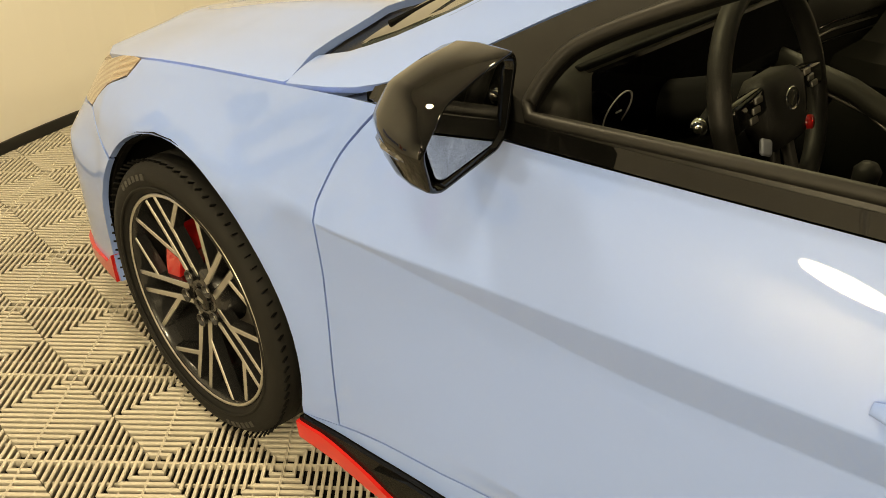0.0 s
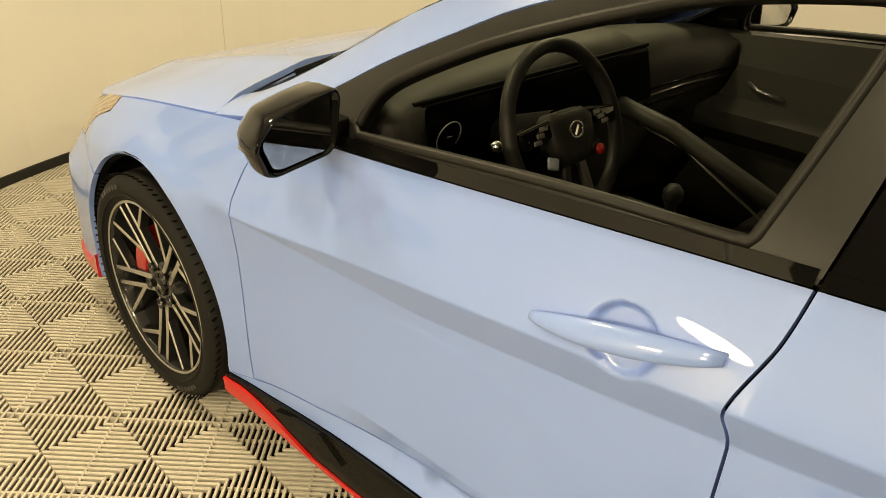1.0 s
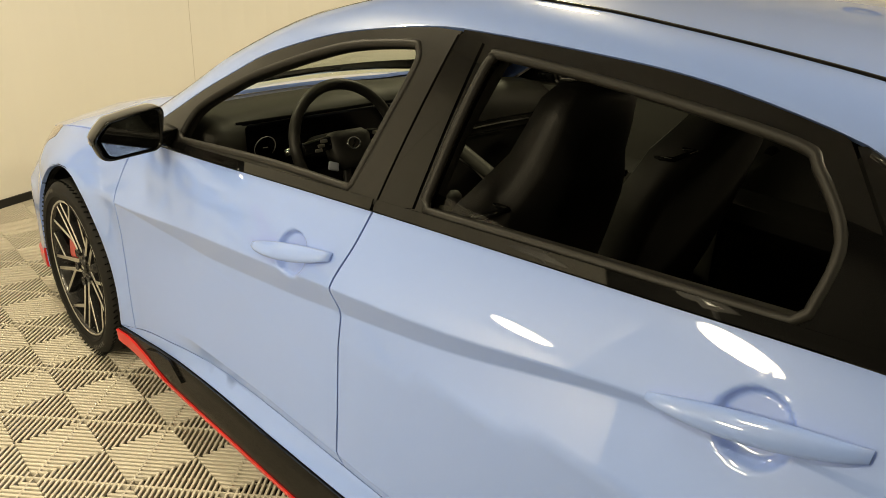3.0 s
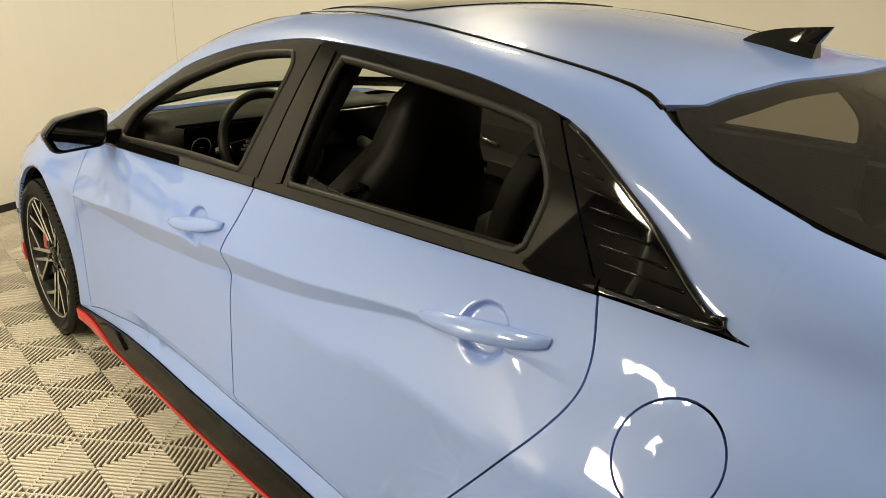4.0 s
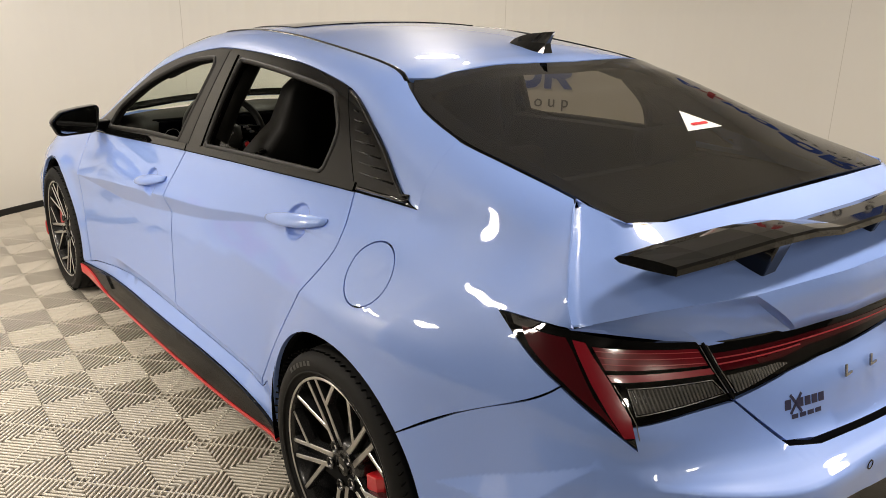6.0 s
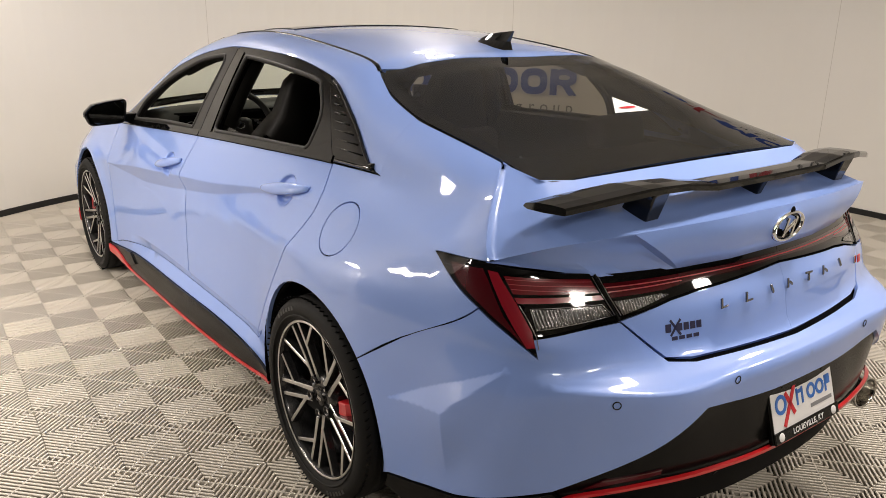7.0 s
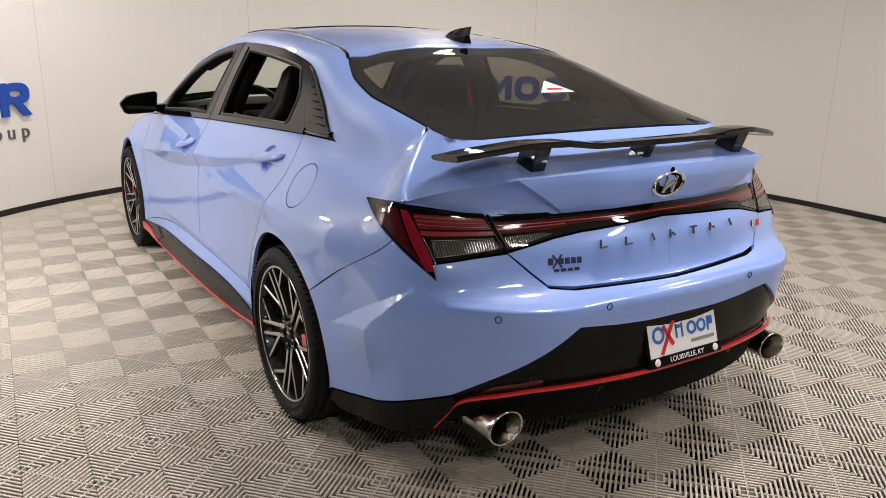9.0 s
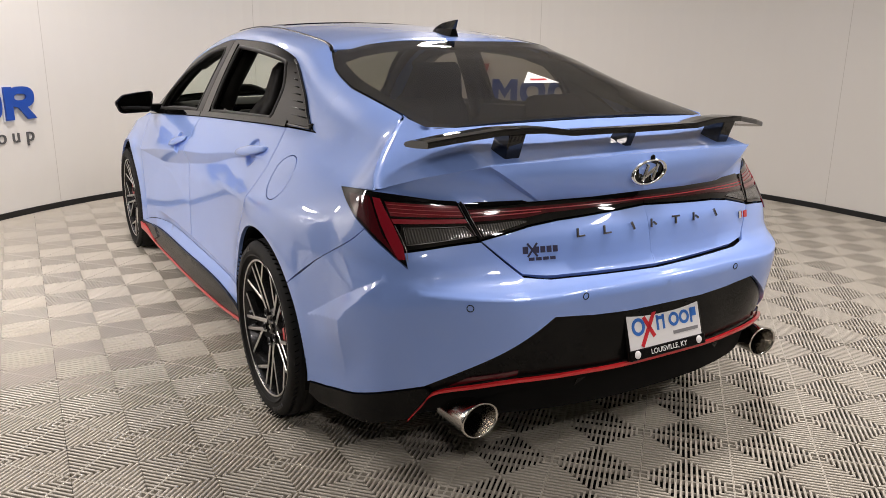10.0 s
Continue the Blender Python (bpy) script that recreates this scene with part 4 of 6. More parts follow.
for sg in (-1, 1):
    panel("reflector", [(-2.285, 0.405), (-2.33, 0.437), (-2.455, 0.462), (-2.455, 0.447), (-2.36, 0.428)], body, RED_DARK, bumper, "dark red bumper reflector", sides=(sg,), lift=-0.008, lip=0.004, gap=0, step=0.02)
    for k in range(2):
        u, z = ((-2.317, 0.655), (-2.651, 0.665))[k]
        c, n = on_body(u, z, 0.0006)
        if sg > 0:
            c.x, n.x = -c.x, -n.x
        ring = moved(lathe([(0.0, 0.0105), (0.0014, 0.0102), (0.0014, 0.0082), (0.0, 0.008)], 24), Matrix.Translation(c) @ n.to_track_quat("X", "Z").to_matrix().to_4x4())
        part("parking_sensor", ring, SATIN_BLACK, bumper, "small round parking sensor", smooth=True)
    # diffuser fins and exhaust tips
    part("diffuser_fin", mesh_of([(sg * x, y, z) for x in (0.24, 0.30) for y, z in ((-2.395, 0.425), (-2.36, 0.345), (-2.15, 0.33), (-2.15, 0.425))], [(0, 1, 2, 3), (7, 6, 5, 4), (0, 4, 5, 1), (1, 5, 6, 2), (2, 6, 7, 3), (3, 7, 4, 0)]), SATIN_BLACK, bumper, "black diffuser fin")
    tip = part("exhaust_tip", moved(lathe([(-0.20, 0.046), (-0.02, 0.053), (-0.004, 0.0555), (0.0, 0.0545), (0.0, 0.051), (-0.004, 0.049), (-0.18, 0.042)], 48), pose(sg * 0.600, -2.338, 0.325) @ pose(0, 0, 0, 0, 0, -90 + sg * -4) @ Matrix.Diagonal((1, 1.14, 0.94, 1))), TIP, car, "oval polished exhaust tip", smooth=True)
    part("exhaust_bore", moved(lathe([(-0.10, 0.0), (-0.10, 0.046), (-0.012, 0.0488)], 40), pose(sg * 0.600, -2.338, 0.325) @ pose(0, 0, 0, 0, 0, -90 + sg * -4) @ Matrix.Diagonal((1, 1.14, 0.94, 1))), SOOT, tip, "sooty inside of the pipe", smooth=True)
part("fog_lamp", mesh_of([(-0.045, -2.395, 0.410), (0.045, -2.395, 0.410), (0, -2.385, 0.355), (-0.04, -2.36, 0.410), (0.04, -2.36, 0.410), (0, -2.36, 0.36)], [(0, 2, 1), (0, 3, 5, 2), (1, 2, 5, 4), (0, 1, 4, 3), (3, 4, 5)]), RED_LENS, bumper, "red triangular fog lamp")

lamp_outline = [(-1.842, 0.921), (-2.02, 0.934), (-2.10, 0.936), (-2.276, 0.921), (-2.416, 0.914), (-2.737, 0.914), (U_0, 0.919), (U_0, 0.876), (-2.639, 0.859), (-2.55, 0.848), (-2.400, 0.815), (-2.30, 0.805), (-2.169, 0.789), (-2.172, 0.746), (-2.110, 0.791), (-2.042, 0.836), (-1.95, 0.879)]
lamp = panel("tail_lamp", lamp_outline, body, GLOSS_BLACK, car, "full-width black and red tail lamp", sides=BOTH, gap=0.001, step=0.025)
for sg in (-1, 1):
    S = (sg,)
    panel("outer_lens", [(-1.934, 0.914), (-2.088, 0.921), (-2.100, 0.90), (-2.112, 0.828), (-2.142, 0.770), (-2.115, 0.798), (-2.052, 0.844), (-1.97, 0.887)], body, RED_DARK, lamp, "dark red wrap-round lens", sides=S, lift=0.003, lip=0.003, gap=0, step=0.02)
    panel("red_band", [(-2.106, 0.919), (-2.136, 0.917), (-2.154, 0.872), (-2.160, 0.856), (-2.171, 0.80), (-2.168, 0.768), (-2.146, 0.766), (-2.130, 0.80), (-2.118, 0.85)], body, RED_BAND, lamp, "bright red light band", sides=S, lift=0.004, lip=0.004, gap=0, step=0.02)
    panel("red_band", [(-2.159, 0.868), (-2.372, 0.868), (-2.376, 0.858), (-2.163, 0.856)], body, RED_BAND, lamp, "red light band under the lens", sides=S, lift=0.003, lip=0.003, gap=0, step=0.02)
    panel("red_lens", [(-2.150, 0.911), (-2.358, 0.903), (-2.371, 0.873), (-2.160, 0.875)], body, RED_LENS, lamp, "red horizontal lens", sides=S, lift=0.001, lip=0.003, gap=0, step=0.02)
    for k in range(3):
        z1, u0 = 0.905 - 0.010 * k, -2.152 - 0.003 * k
        panel("light_bar", [(u0, z1), (-2.360 - 0.003 * k, z1 - 0.007), (-2.360 - 0.003 * k, z1 - 0.0085), (u0 - 0.001, z1 - 0.0015)], body, LINE_PALE, lamp, "thin pale light line", sides=S, lift=0.003, lip=0.001, gap=0, step=0.03)
    clear = [(-2.190, 0.846), (-2.366, 0.849), (-2.384, 0.825), (-2.30, 0.815), (-2.184, 0.803)]
    panel("clear_lens", clear, body, LAMP_CLEAR, lamp, "clear reversing lamp lens", sides=S, lift=0.002, lip=0.003, gap=0.002, step=0.02)
    for line, closed in ((dense(clear, 0.02), True), ([(-2.166, 0.852), (-2.174, 0.82), (-2.178, 0.79), (-2.176, 0.764)], False), ([(-2.376, 0.910), (-2.390, 0.868), (-2.405, 0.824)], False), ([(-2.362, 0.908), (-2.376, 0.866), (-2.390, 0.826)], False)):
        pts = [on_body(u, z, 0.004)[0] for u, z in line]
        part("bright_edge", tube([(-sg * p.x, p.y, p.z) for p in pts], 0.0011, 5, closed=closed), ALLOY_DIM, lamp, "thin bright edge round lens", smooth=True)
    panel("red_lens", [(-2.386, 0.892), (U_0, 0.899), (U_0, 0.886), (-2.62, 0.876), (-2.54, 0.866), (-2.396, 0.861)], body, RED_DARK, lamp, "dark red light strip", sides=S, lift=0.002, lip=0.003, gap=0, step=0.03)
    for k in range(2):
        panel("light_bar", [(-2.390, 0.884 - 0.010 * k), (U_0 if k == 0 else -2.60, 0.893 - 0.012 * k), (U_0 if k == 0 else -2.60, 0.8905 - 0.012 * k), (-2.391, 0.8815 - 0.010 * k)], body, LINE_PALE, lamp, "thin pale light line", sides=S, lift=0.003, lip=0.001, gap=0, step=0.03)
    panel("clear_lens", [(-2.400, 0.853), (-2.525, 0.860), (-2.55, 0.856), (-2.412, 0.824)], body, LAMP_CLEAR, lamp, "small clear lens", sides=S, lift=0.003, lip=0.003, gap=0, step=0.02)
    # the split between lid and wing
    c0, _ = on_body(-2.368, 0.914, 0.003)
    c1, _ = on_body(-2.398, 0.815, 0.003)
    part("lamp_split", tube([(sg * -c0.x, c0.y, c0.z), (sg * -c1.x, c1.y, c1.z)], 0.0035, 6), MATTE_BLACK, lamp)

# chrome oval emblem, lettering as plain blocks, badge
emblem = part("emblem", moved(lathe([(0, 0.071), (0.007, 0.073), (0.011, 0.069), (0.011, 0.062), (0.006, 0.059)], 48), pose(0, -2.304, 0.974) @ pose(0, 0, 0, 8, 0, -90) @ Matrix.Diagonal((1, 1, 0.52, 1))), CHROME, trunk, "chrome oval emblem", smooth=True)
part("emblem_field", moved(lathe([(0.004, 0.0), (0.004, 0.062)], 32), pose(0, -2.304, 0.974) @ pose(0, 0, 0, 8, 0, -90) @ Matrix.Diagonal((1, 1, 0.52, 1))), GLOSS_BLACK, emblem)
for k in (-1, 0, 1):
    part("emblem_bar", moved(box(-0.006, 0.006, -0.004, 0.004, -0.026, 0.026, 0.002), pose(k * 0.019, -2.313, 0.974 - abs(k) * 0 , 0, (24, 62, 24)[k + 1] if k else 62, 0)), CHROME, emblem)
part("lid_button", moved(lathe([(0, 0.0), (0.003, 0.007), (0.0, 0.010)], 20), pose(0.010, -2.311, 1.016) @ pose(0, 0, 0, 0, 0, -90)), MATTE_BLACK, trunk, "small round release button", smooth=True)

for k in range(7):
    x = -0.262 + 0.093 * k
    u = U_0 + abs(x) / 0.28 * (U_28 - U_0)
    c, n = on_body(u, 0.822, 0.002)
    m = Matrix.Translation((x, c.y - 0.002, 0.822)) @ pose(0, 0, 0, -9, 0, -math.degrees(math.atan(x * 0.25)))
    # upright and cross blocks, seven plain chrome marks
    if k in (0, 1):
        part("chrome_mark", moved(box(-0.016, -0.008, -0.004, 0.0, -0.013, 0.013, 0.001), m), MARK, trunk, "small plain chrome block")
        part("chrome_mark", moved(box(-0.008, 0.016, -0.004, 0.0, -0.013, -0.008, 0.001), m), MARK, trunk)
    elif k in (2, 6):
        part("chrome_mark", moved(box(-0.004, 0.004, -0.004, 0.0, -0.013, 0.013, 0.001), m @ pose(0.007, 0, 0, 0, -28, 0)), MARK, trunk, "small plain chrome block")
    elif k == 4:
        part("chrome_mark", moved(box(-0.016, 0.016, -0.004, 0.0, 0.007, 0.013, 0.001), m), MARK, trunk, "small plain chrome block")
        part("chrome_mark", moved(box(-0.004, 0.004, -0.004, 0.0, -0.013, 0.007, 0.001), m), MARK, trunk)
    else:
        part("chrome_mark", moved(box(-0.014, -0.007, -0.004, 0.0, -0.013, 0.013, 0.001), m), MARK, trunk, "small plain chrome block")
        part("chrome_mark", moved(box(-0.004, 0.012, -0.004, 0.0, -0.003, 0.004, 0.001), m @ pose(0, 0, 0, 0, 35, 0)), MARK, trunk)
c, n = on_body(U_0 + 0.486 / 0.28 * (U_28 - U_0), 0.79, 0.002)
for dx, mt in ((-0.013, CHROME), (0.012, RED_TRIM)):
    part("badge", moved(box(-0.011, 0.011, -0.004, 0.0, -0.012, 0.012, 0.002), pose(0.486 + dx, c.y - 0.004, 0.79, -9, 0, 12)), mt, trunk, "small chrome and red badge")

# dealer sticker on the lid, plain marks
for x, z, w, h, mt in ((-0.432, 0.783, 0.020, 0.020, INK), (-0.372, 0.783, 0.075, 0.018, INK), (-0.385, 0.758, 0.085, 0.009, INK)):
    u = U_28 + (abs(x) - 0.28) / 0.27 * (U_55 - U_28)
    c, n = on_body(u, z, 0.0012)
    bars = 4 if w > 0.05 else 1
    for b in range(bars):
        bx = x - w / 2 + (b + 0.5) * w / bars
        cb, nb = on_body(U_28 + (abs(bx) - 0.28) / 0.27 * (U_55 - U_28), z, 0.0012)
        part("sticker_mark", moved(box(-w / bars * 0.4, w / bars * 0.4, -0.0006, 0.0, -h / 2, h / 2), Matrix.Translation((bx, cb.y, z)) @ pose(0, 0, 0, -14, 0, math.degrees(math.atan2(nb.x, -nb.y)))), mt, trunk, "dark sticker lettering shown as bars")
for a in (38, -38):
    c, n = on_body(U_28 + (0.412 - 0.28) / 0.27 * (U_55 - U_28), 0.783, 0.0016)
    part("sticker_cross", moved(box(-0.003, 0.003, -0.0006, 0, -0.024, 0.024), Matrix.Translation((-0.412, c.y, 0.783)) @ pose(0, 0, 0, -14, 0, math.degrees(math.atan2(n.x, -n.y))) @ pose(0, 0, 0, 0, a, 0)), INK, trunk)

# registration plate in a black holder
PL = pose(0.0, -2.421, 0.527) @ pose(0, 0, 0, -17, 0, 0)
plate = part("number_plate", moved(box(-0.150, 0.150, -0.004, 0.0, -0.072, 0.076, 0.003), PL), PLATE_WHITE, bumper, "white dealer plate in black holder")
part("plate_holder", moved(box(-0.157, 0.157, -0.003, 0.012, -0.083, 0.083, 0.004), PL), SATIN_BLACK, plate, "black plate holder")
part("holder_bar", moved(box(-0.157, 0.157, -0.009, -0.003, -0.083, -0.052, 0.003), PL), SATIN_BLACK, plate, "black holder bar")
part("holder_bar", moved(box(-0.157, 0.157, -0.009, -0.003, 0.066, 0.083, 0.003), PL), SATIN_BLACK, plate, "black holder bar")
for k in range(9):
    part("print_bar", moved(box(-0.140 + 0.0315 * k, -0.140 + 0.0315 * k + 0.024, -0.0096, -0.0088, 0.072, 0.078), PL), GREY_INK, plate, "unreadable small print shown as bars")
ringed = lambda x, z, r, w: moved(lathe([(0, r), (0.0012, r), (0.0012, r - w), (0, r - w)], 28), PL @ pose(x, -0.0042, z, 0, 0, -90))
part("print_ring", ringed(-0.108, 0.012, 0.026, 0.010), BLUE_INK, plate, "blue printed ring")
for x in (0.038, 0.082):
    part("print_ring", ringed(x, 0.012, 0.021, 0.009), BLUE_INK, plate, "blue printed ring")
for x, w in ((-0.030, 0.008), (-0.005, 0.008), (0.112, 0.008)):
    part("print_bar", moved(box(x - w / 2, x + w / 2, -0.0052, -0.0040, -0.010, 0.034), PL), BLUE_INK, plate, "blue printed bar")
part("print_bar", moved(box(-0.034, -0.001, -0.0052, -0.0040, 0.020, 0.030), PL), BLUE_INK, plate)
part("print_bar", moved(box(0.112, 0.134, -0.0052, -0.0040, 0.008, 0.034), PL), BLUE_INK, plate)
for a, l in ((33, 0.064), (-30, 0.036)):
    part("print_cross", moved(box(-0.0065, 0.0065, -0.0058, -0.0046, -l, l), PL @ pose(-0.066, 0, 0.006, 0, a, 0)), RED_INK, plate, "red printed cross stroke")
part("print_bar", moved(box(0.030, 0.135, -0.0052, -0.0040, -0.033, -0.023), PL), GREY_INK, plate, "grey printed line")


def words(text, size, depth, m, mat, parent, name, label=""):
    """Raised lettering in the built-in font."""
    cu = bpy.data.curves.new(name, "FONT")
    cu.body, cu.size, cu.extrude, cu.align_x, cu.align_y = text, size, depth, "CENTER", "CENTER"
    tmp = bpy.data.objects.new(name, cu)
    scene.collection.objects.link(tmp)
    bpy.context.view_layer.update()
    me = bpy.data.meshes.new_from_object(tmp.evaluated_get(bpy.context.evaluated_depsgraph_get()))
    bpy.data.objects.remove(tmp)
    me.transform(m)
    me.materials.clear()
    me.materials.append(mat)
    ob = new(name, me)
    ob.parent = parent
    if label:
        ob["label"] = label
    return ob


words("LOUISVILLE, KY", 0.022, 0.0006, PL @ pose(0, -0.0096, -0.0675, 90, 0, 0), PLATE_WHITE, plate, "plate_words", "white lettering on black bar")
for x in (-0.128, 0.128):
    part("screw_cap", moved(lathe([(0, 0.0), (0.0015, 0.011), (0, 0.012)], 20), PL @ pose(x, -0.009, -0.067, 0, 0, -90)), PLATE_WHITE, plate, "white screw cap", smooth=True)
    part("screw", moved(lathe([(0.004, 0.0), (0.004, 0.007), (0, 0.008)], 12), PL @ pose(x * 0.75, -0.004, 0.060, 0, 0, -90)), MATTE_BLACK, plate, smooth=True)

# rear wing: stations of half width, front edge and rear edge
WING = ((0.0, -2.150, 1.086, -2.262, 1.100), (0.25, -2.146, 1.086, -2.258, 1.100), (0.35, -2.125, 1.098, -2.252, 1.111), (0.43, -2.115, 1.100, -2.246, 1.112), (0.48, -2.105, 1.098, -2.238, 1.110), (0.61, -2.062, 1.078, -2.200, 1.091), (0.68, -2.034, 1.062, -2.172, 1.078))
bm = bmesh.new()
rings = []
for st in [(-w[0], *w[1:]) for w in WING[:0:-1]] + list(WING):
    x, yf, zf, yr, zr = st
    prof = []
    for t, h in ((0, 0), (0.06, 0.007), (0.3, 0.011), (0.7, 0.009), (0.97, 0.005), (1.0, 0.0), (0.99, -0.012), (0.9, -0.012), (0.5, -0.011), (0.1, -0.007)):
        prof.append(bm.verts.new((x, yf + (yr - yf) * t, zf + (zr - zf) * t + h)))
    rings.append(prof)
for a, b in zip(rings, rings[1:]):
    for k in range(len(a)):
        bm.faces.new((a[k], a[(k + 1) % len(a)], b[(k + 1) % len(b)], b[k]))
bm.faces.new(rings[0])
bm.faces.new(rings[-1][::-1])
bmesh.ops.recalc_face_normals(bm, faces=bm.faces)
wing = part("rear_wing", bm, GLOSS_BLACK, car, "gloss black raised rear wing")
for x in (-0.43, 0.0, 0.43):
    w = 0.024 if x else 0.012
    zt = 1.080 if x == 0 else 1.094
    bm = mesh_of([(x - w, -2.125, 1.03), (x + w, -2.125, 1.03), (x + w, -2.205, 1.015), (x - w, -2.205, 1.015), (x - w * 1.15, -2.16, zt), (x + w * 1.15, -2.16, zt), (x + w * 1.15, -2.235, zt + 0.006), (x - w * 1.15, -2.235, zt + 0.006)], [(0, 1, 2, 3), (7, 6, 5, 4), (0, 4, 5, 1), (1, 5, 6, 2), (2, 6, 7, 3), (3, 7, 4, 0)])
    bmesh.ops.recalc_face_normals(bm, faces=bm.faces)
    bmesh.ops.bevel(bm, geom=bm.edges[:], offset=0.004, segments=2, affect="EDGES", profile=0.5)
    part("wing_stand", bm, GLOSS_BLACK, wing, "gloss black wing stand")

# shark fin aerial
bm = bmesh.new()
rings = []
for t in np.linspace(0, 1, 9):
    y = -1.025 - 0.165 * t
    h = 0.066 * (0.05 + 0.95 * min(1.0, t * 1.02) ** 0.72)
    half = 0.030 * math.sin(math.pi * min(1.0, 0.12 + 0.62 * t))
    base = float(top(np.array([0.0]), np.array([y]))[0][2])
    tip_y = y - 0.024 * t ** 2
    rings.append([bm.verts.new(v) for v in ((-half, y, base - 0.004), (-half * 0.45, y, base + h * 0.45), (-0.003, tip_y, base + h), (0.003, tip_y, base + h), (half * 0.45, y, base + h * 0.45), (half, y, base - 0.004))])
for a, b in zip(rings, rings[1:]):
    for k in range(5):
        bm.faces.new((a[k], a[k + 1], b[k + 1], b[k]))
bm.faces.new(rings[-1][::-1])
bm.faces.new(rings[0])
bmesh.ops.recalc_face_normals(bm, faces=bm.faces)
part("aerial_fin", bm, GLOSS_BLACK, car, "gloss black shark fin aerial", smooth=False)

# ---- handles, mirrors, skirts ----
for sg in (-1, 1):
    for (hy, hz), door_name in zip(HANDLES, ("front_door", "rear_door")):
        slope = (0.057 / 0.282) if hy > -0.5 else (0.044 / 0.290)
        bm = bmesh.new()
        rings = []
        for t in np.linspace(0, 1, 15):
            y = hy + 0.1425 - 0.285 * t
            z = hz - slope * (y - hy) - 0.002
            c, n = on_body(y, z, 0.0)
            lift = 0.018 * math.sin(math.pi * min(1, 0.02 + 0.97 * t)) ** 0.45
            grow = math.sin(math.pi * (0.03 + 0.90 * t)) ** 0.62
            hh, th = 0.0172 * grow + 0.002, 0.0085 * grow + 0.002
            w0 = float(side_width(np.array([hy + 0.10]), np.array([z]))[0])
            w1 = float(side_width(np.array([hy - 0.10]), np.array([z]))[0])
            base = w0 + (w1 - w0) * (hy + 0.10 - y) / 0.20
            cx = -(base + lift)
            ring = []
            for k in range(12):
                a = 2 * math.pi * k / 12
                dz, dx = hh * math.cos(a), th * math.sin(a)
                ring.append(bm.verts.new((-sg * (cx - dx + dz * 0.42), y, z + dz)))
            rings.append(ring)
        for a, b in zip(rings, rings[1:]):
            for k in range(12):
                bm.faces.new((a[k], a[(k + 1) % 12], b[(k + 1) % 12], b[k]))
        bm.faces.new(rings[0])
        bm.faces.new(rings[-1][::-1])
        bmesh.ops.recalc_face_normals(bm, faces=bm.faces)
        holder = [o for o in car.children if o.name.startswith(door_name)][0 if sg < 0 else 1]
        part("door_handle", bm, PAINT, holder, "body-coloured pull handle", smooth=True)

    # door mirror
    X = lambda x: -sg * x
    corner = [(-1.062, 1.004), (-1.018, 1.043), (-0.94, 1.054), (-0.862, 1.060), (-0.853, 1.045), (-0.866, 0.960), (-0.885, 0.946), (-1.02, 0.944), (-1.040, 0.952)]
    outer = []
    for k in range(len(corner)):
        a, b, c2 = Vector(corner[k - 1]), Vector(corner[k]), Vector(corner[(k + 1) % len(corner)])
        r = min(0.012, (a - b).length * 0.4, (c2 - b).length * 0.4)
        p0, p2 = b + (a - b).normalized() * r, b + (c2 - b).normalized() * r
        outer += [tuple(p0), tuple(p0 * 0.25 + b * 0.5 + p2 * 0.25), tuple(p2)]
    mc = (-0.950, 1.000)
    bm = bmesh.new()
    rings = []
    for y, k, sh, dz in ((0.564, 0.86, 0.0, 0), (0.552, 0.93, 0.0, 0), (0.550, 0.97, 0.0, 0), (0.556, 1.0, 0.0, 0), (0.578, 1.0, 0.0, 0), (0.606, 0.97, 0.003, 0.001), (0.634, 0.89, 0.008, 0.002), (0.656, 0.75, 0.013, 0.002), (0.670, 0.55, 0.018, 0.002), (0.677, 0.3, 0.022, 0.002)):
        rings.append([bm.verts.new((X(mc[0] + (x - mc[0]) * k + sh), y + 0.20 * (x + 0.95) * (1 if k > 0.8 else k), mc[1] + (z - mc[1]) * k + dz)) for x, z in outer])
    n = len(outer)
    for a, b in zip(rings, rings[1:]):
        for k in range(n):
            bm.faces.new((a[k], a[(k + 1) % n], b[(k + 1) % n], b[k]))
    bm.faces.new(rings[-1])
    bmesh.ops.recalc_face_normals(bm, faces=bm.faces)
    mirror = thing("door_mirror", "gloss black door mirror", "mirror")
    del mirror["category"]
    mirror.parent = car
    part("housing", bm, GLOSS_BLACK, mirror, "gloss black mirror housing", smooth=True)
    face = [(mc[0] + 0.006 + (x - mc[0]) * 0.84, mc[1] + (z - mc[1]) * 0.84) for x, z in outer]
    bm = mesh_of([(X(x), 0.560 + 0.20 * (x + 0.95) + 0.07 * (z - 1.0), z) for x, z in face], [tuple(range(n))])
    bmesh.ops.solidify(bm, geom=bm.faces[:], thickness=0.002)
    bmesh.ops.recalc_face_normals(bm, faces=bm.faces)
    part("mirror_glass", bm, MIRROR, mirror, "silvered mirror glass")
    part("indicator", tube([(X(-1.050), 0.540, 0.992), (X(-1.053), 0.562, 0.990), (X(-1.044), 0.595, 0.988), (X(-1.026), 0.622, 0.986)], 0.0045, 6), LAMP_CLEAR, mirror, "slim clear indicator strip", smooth=True)
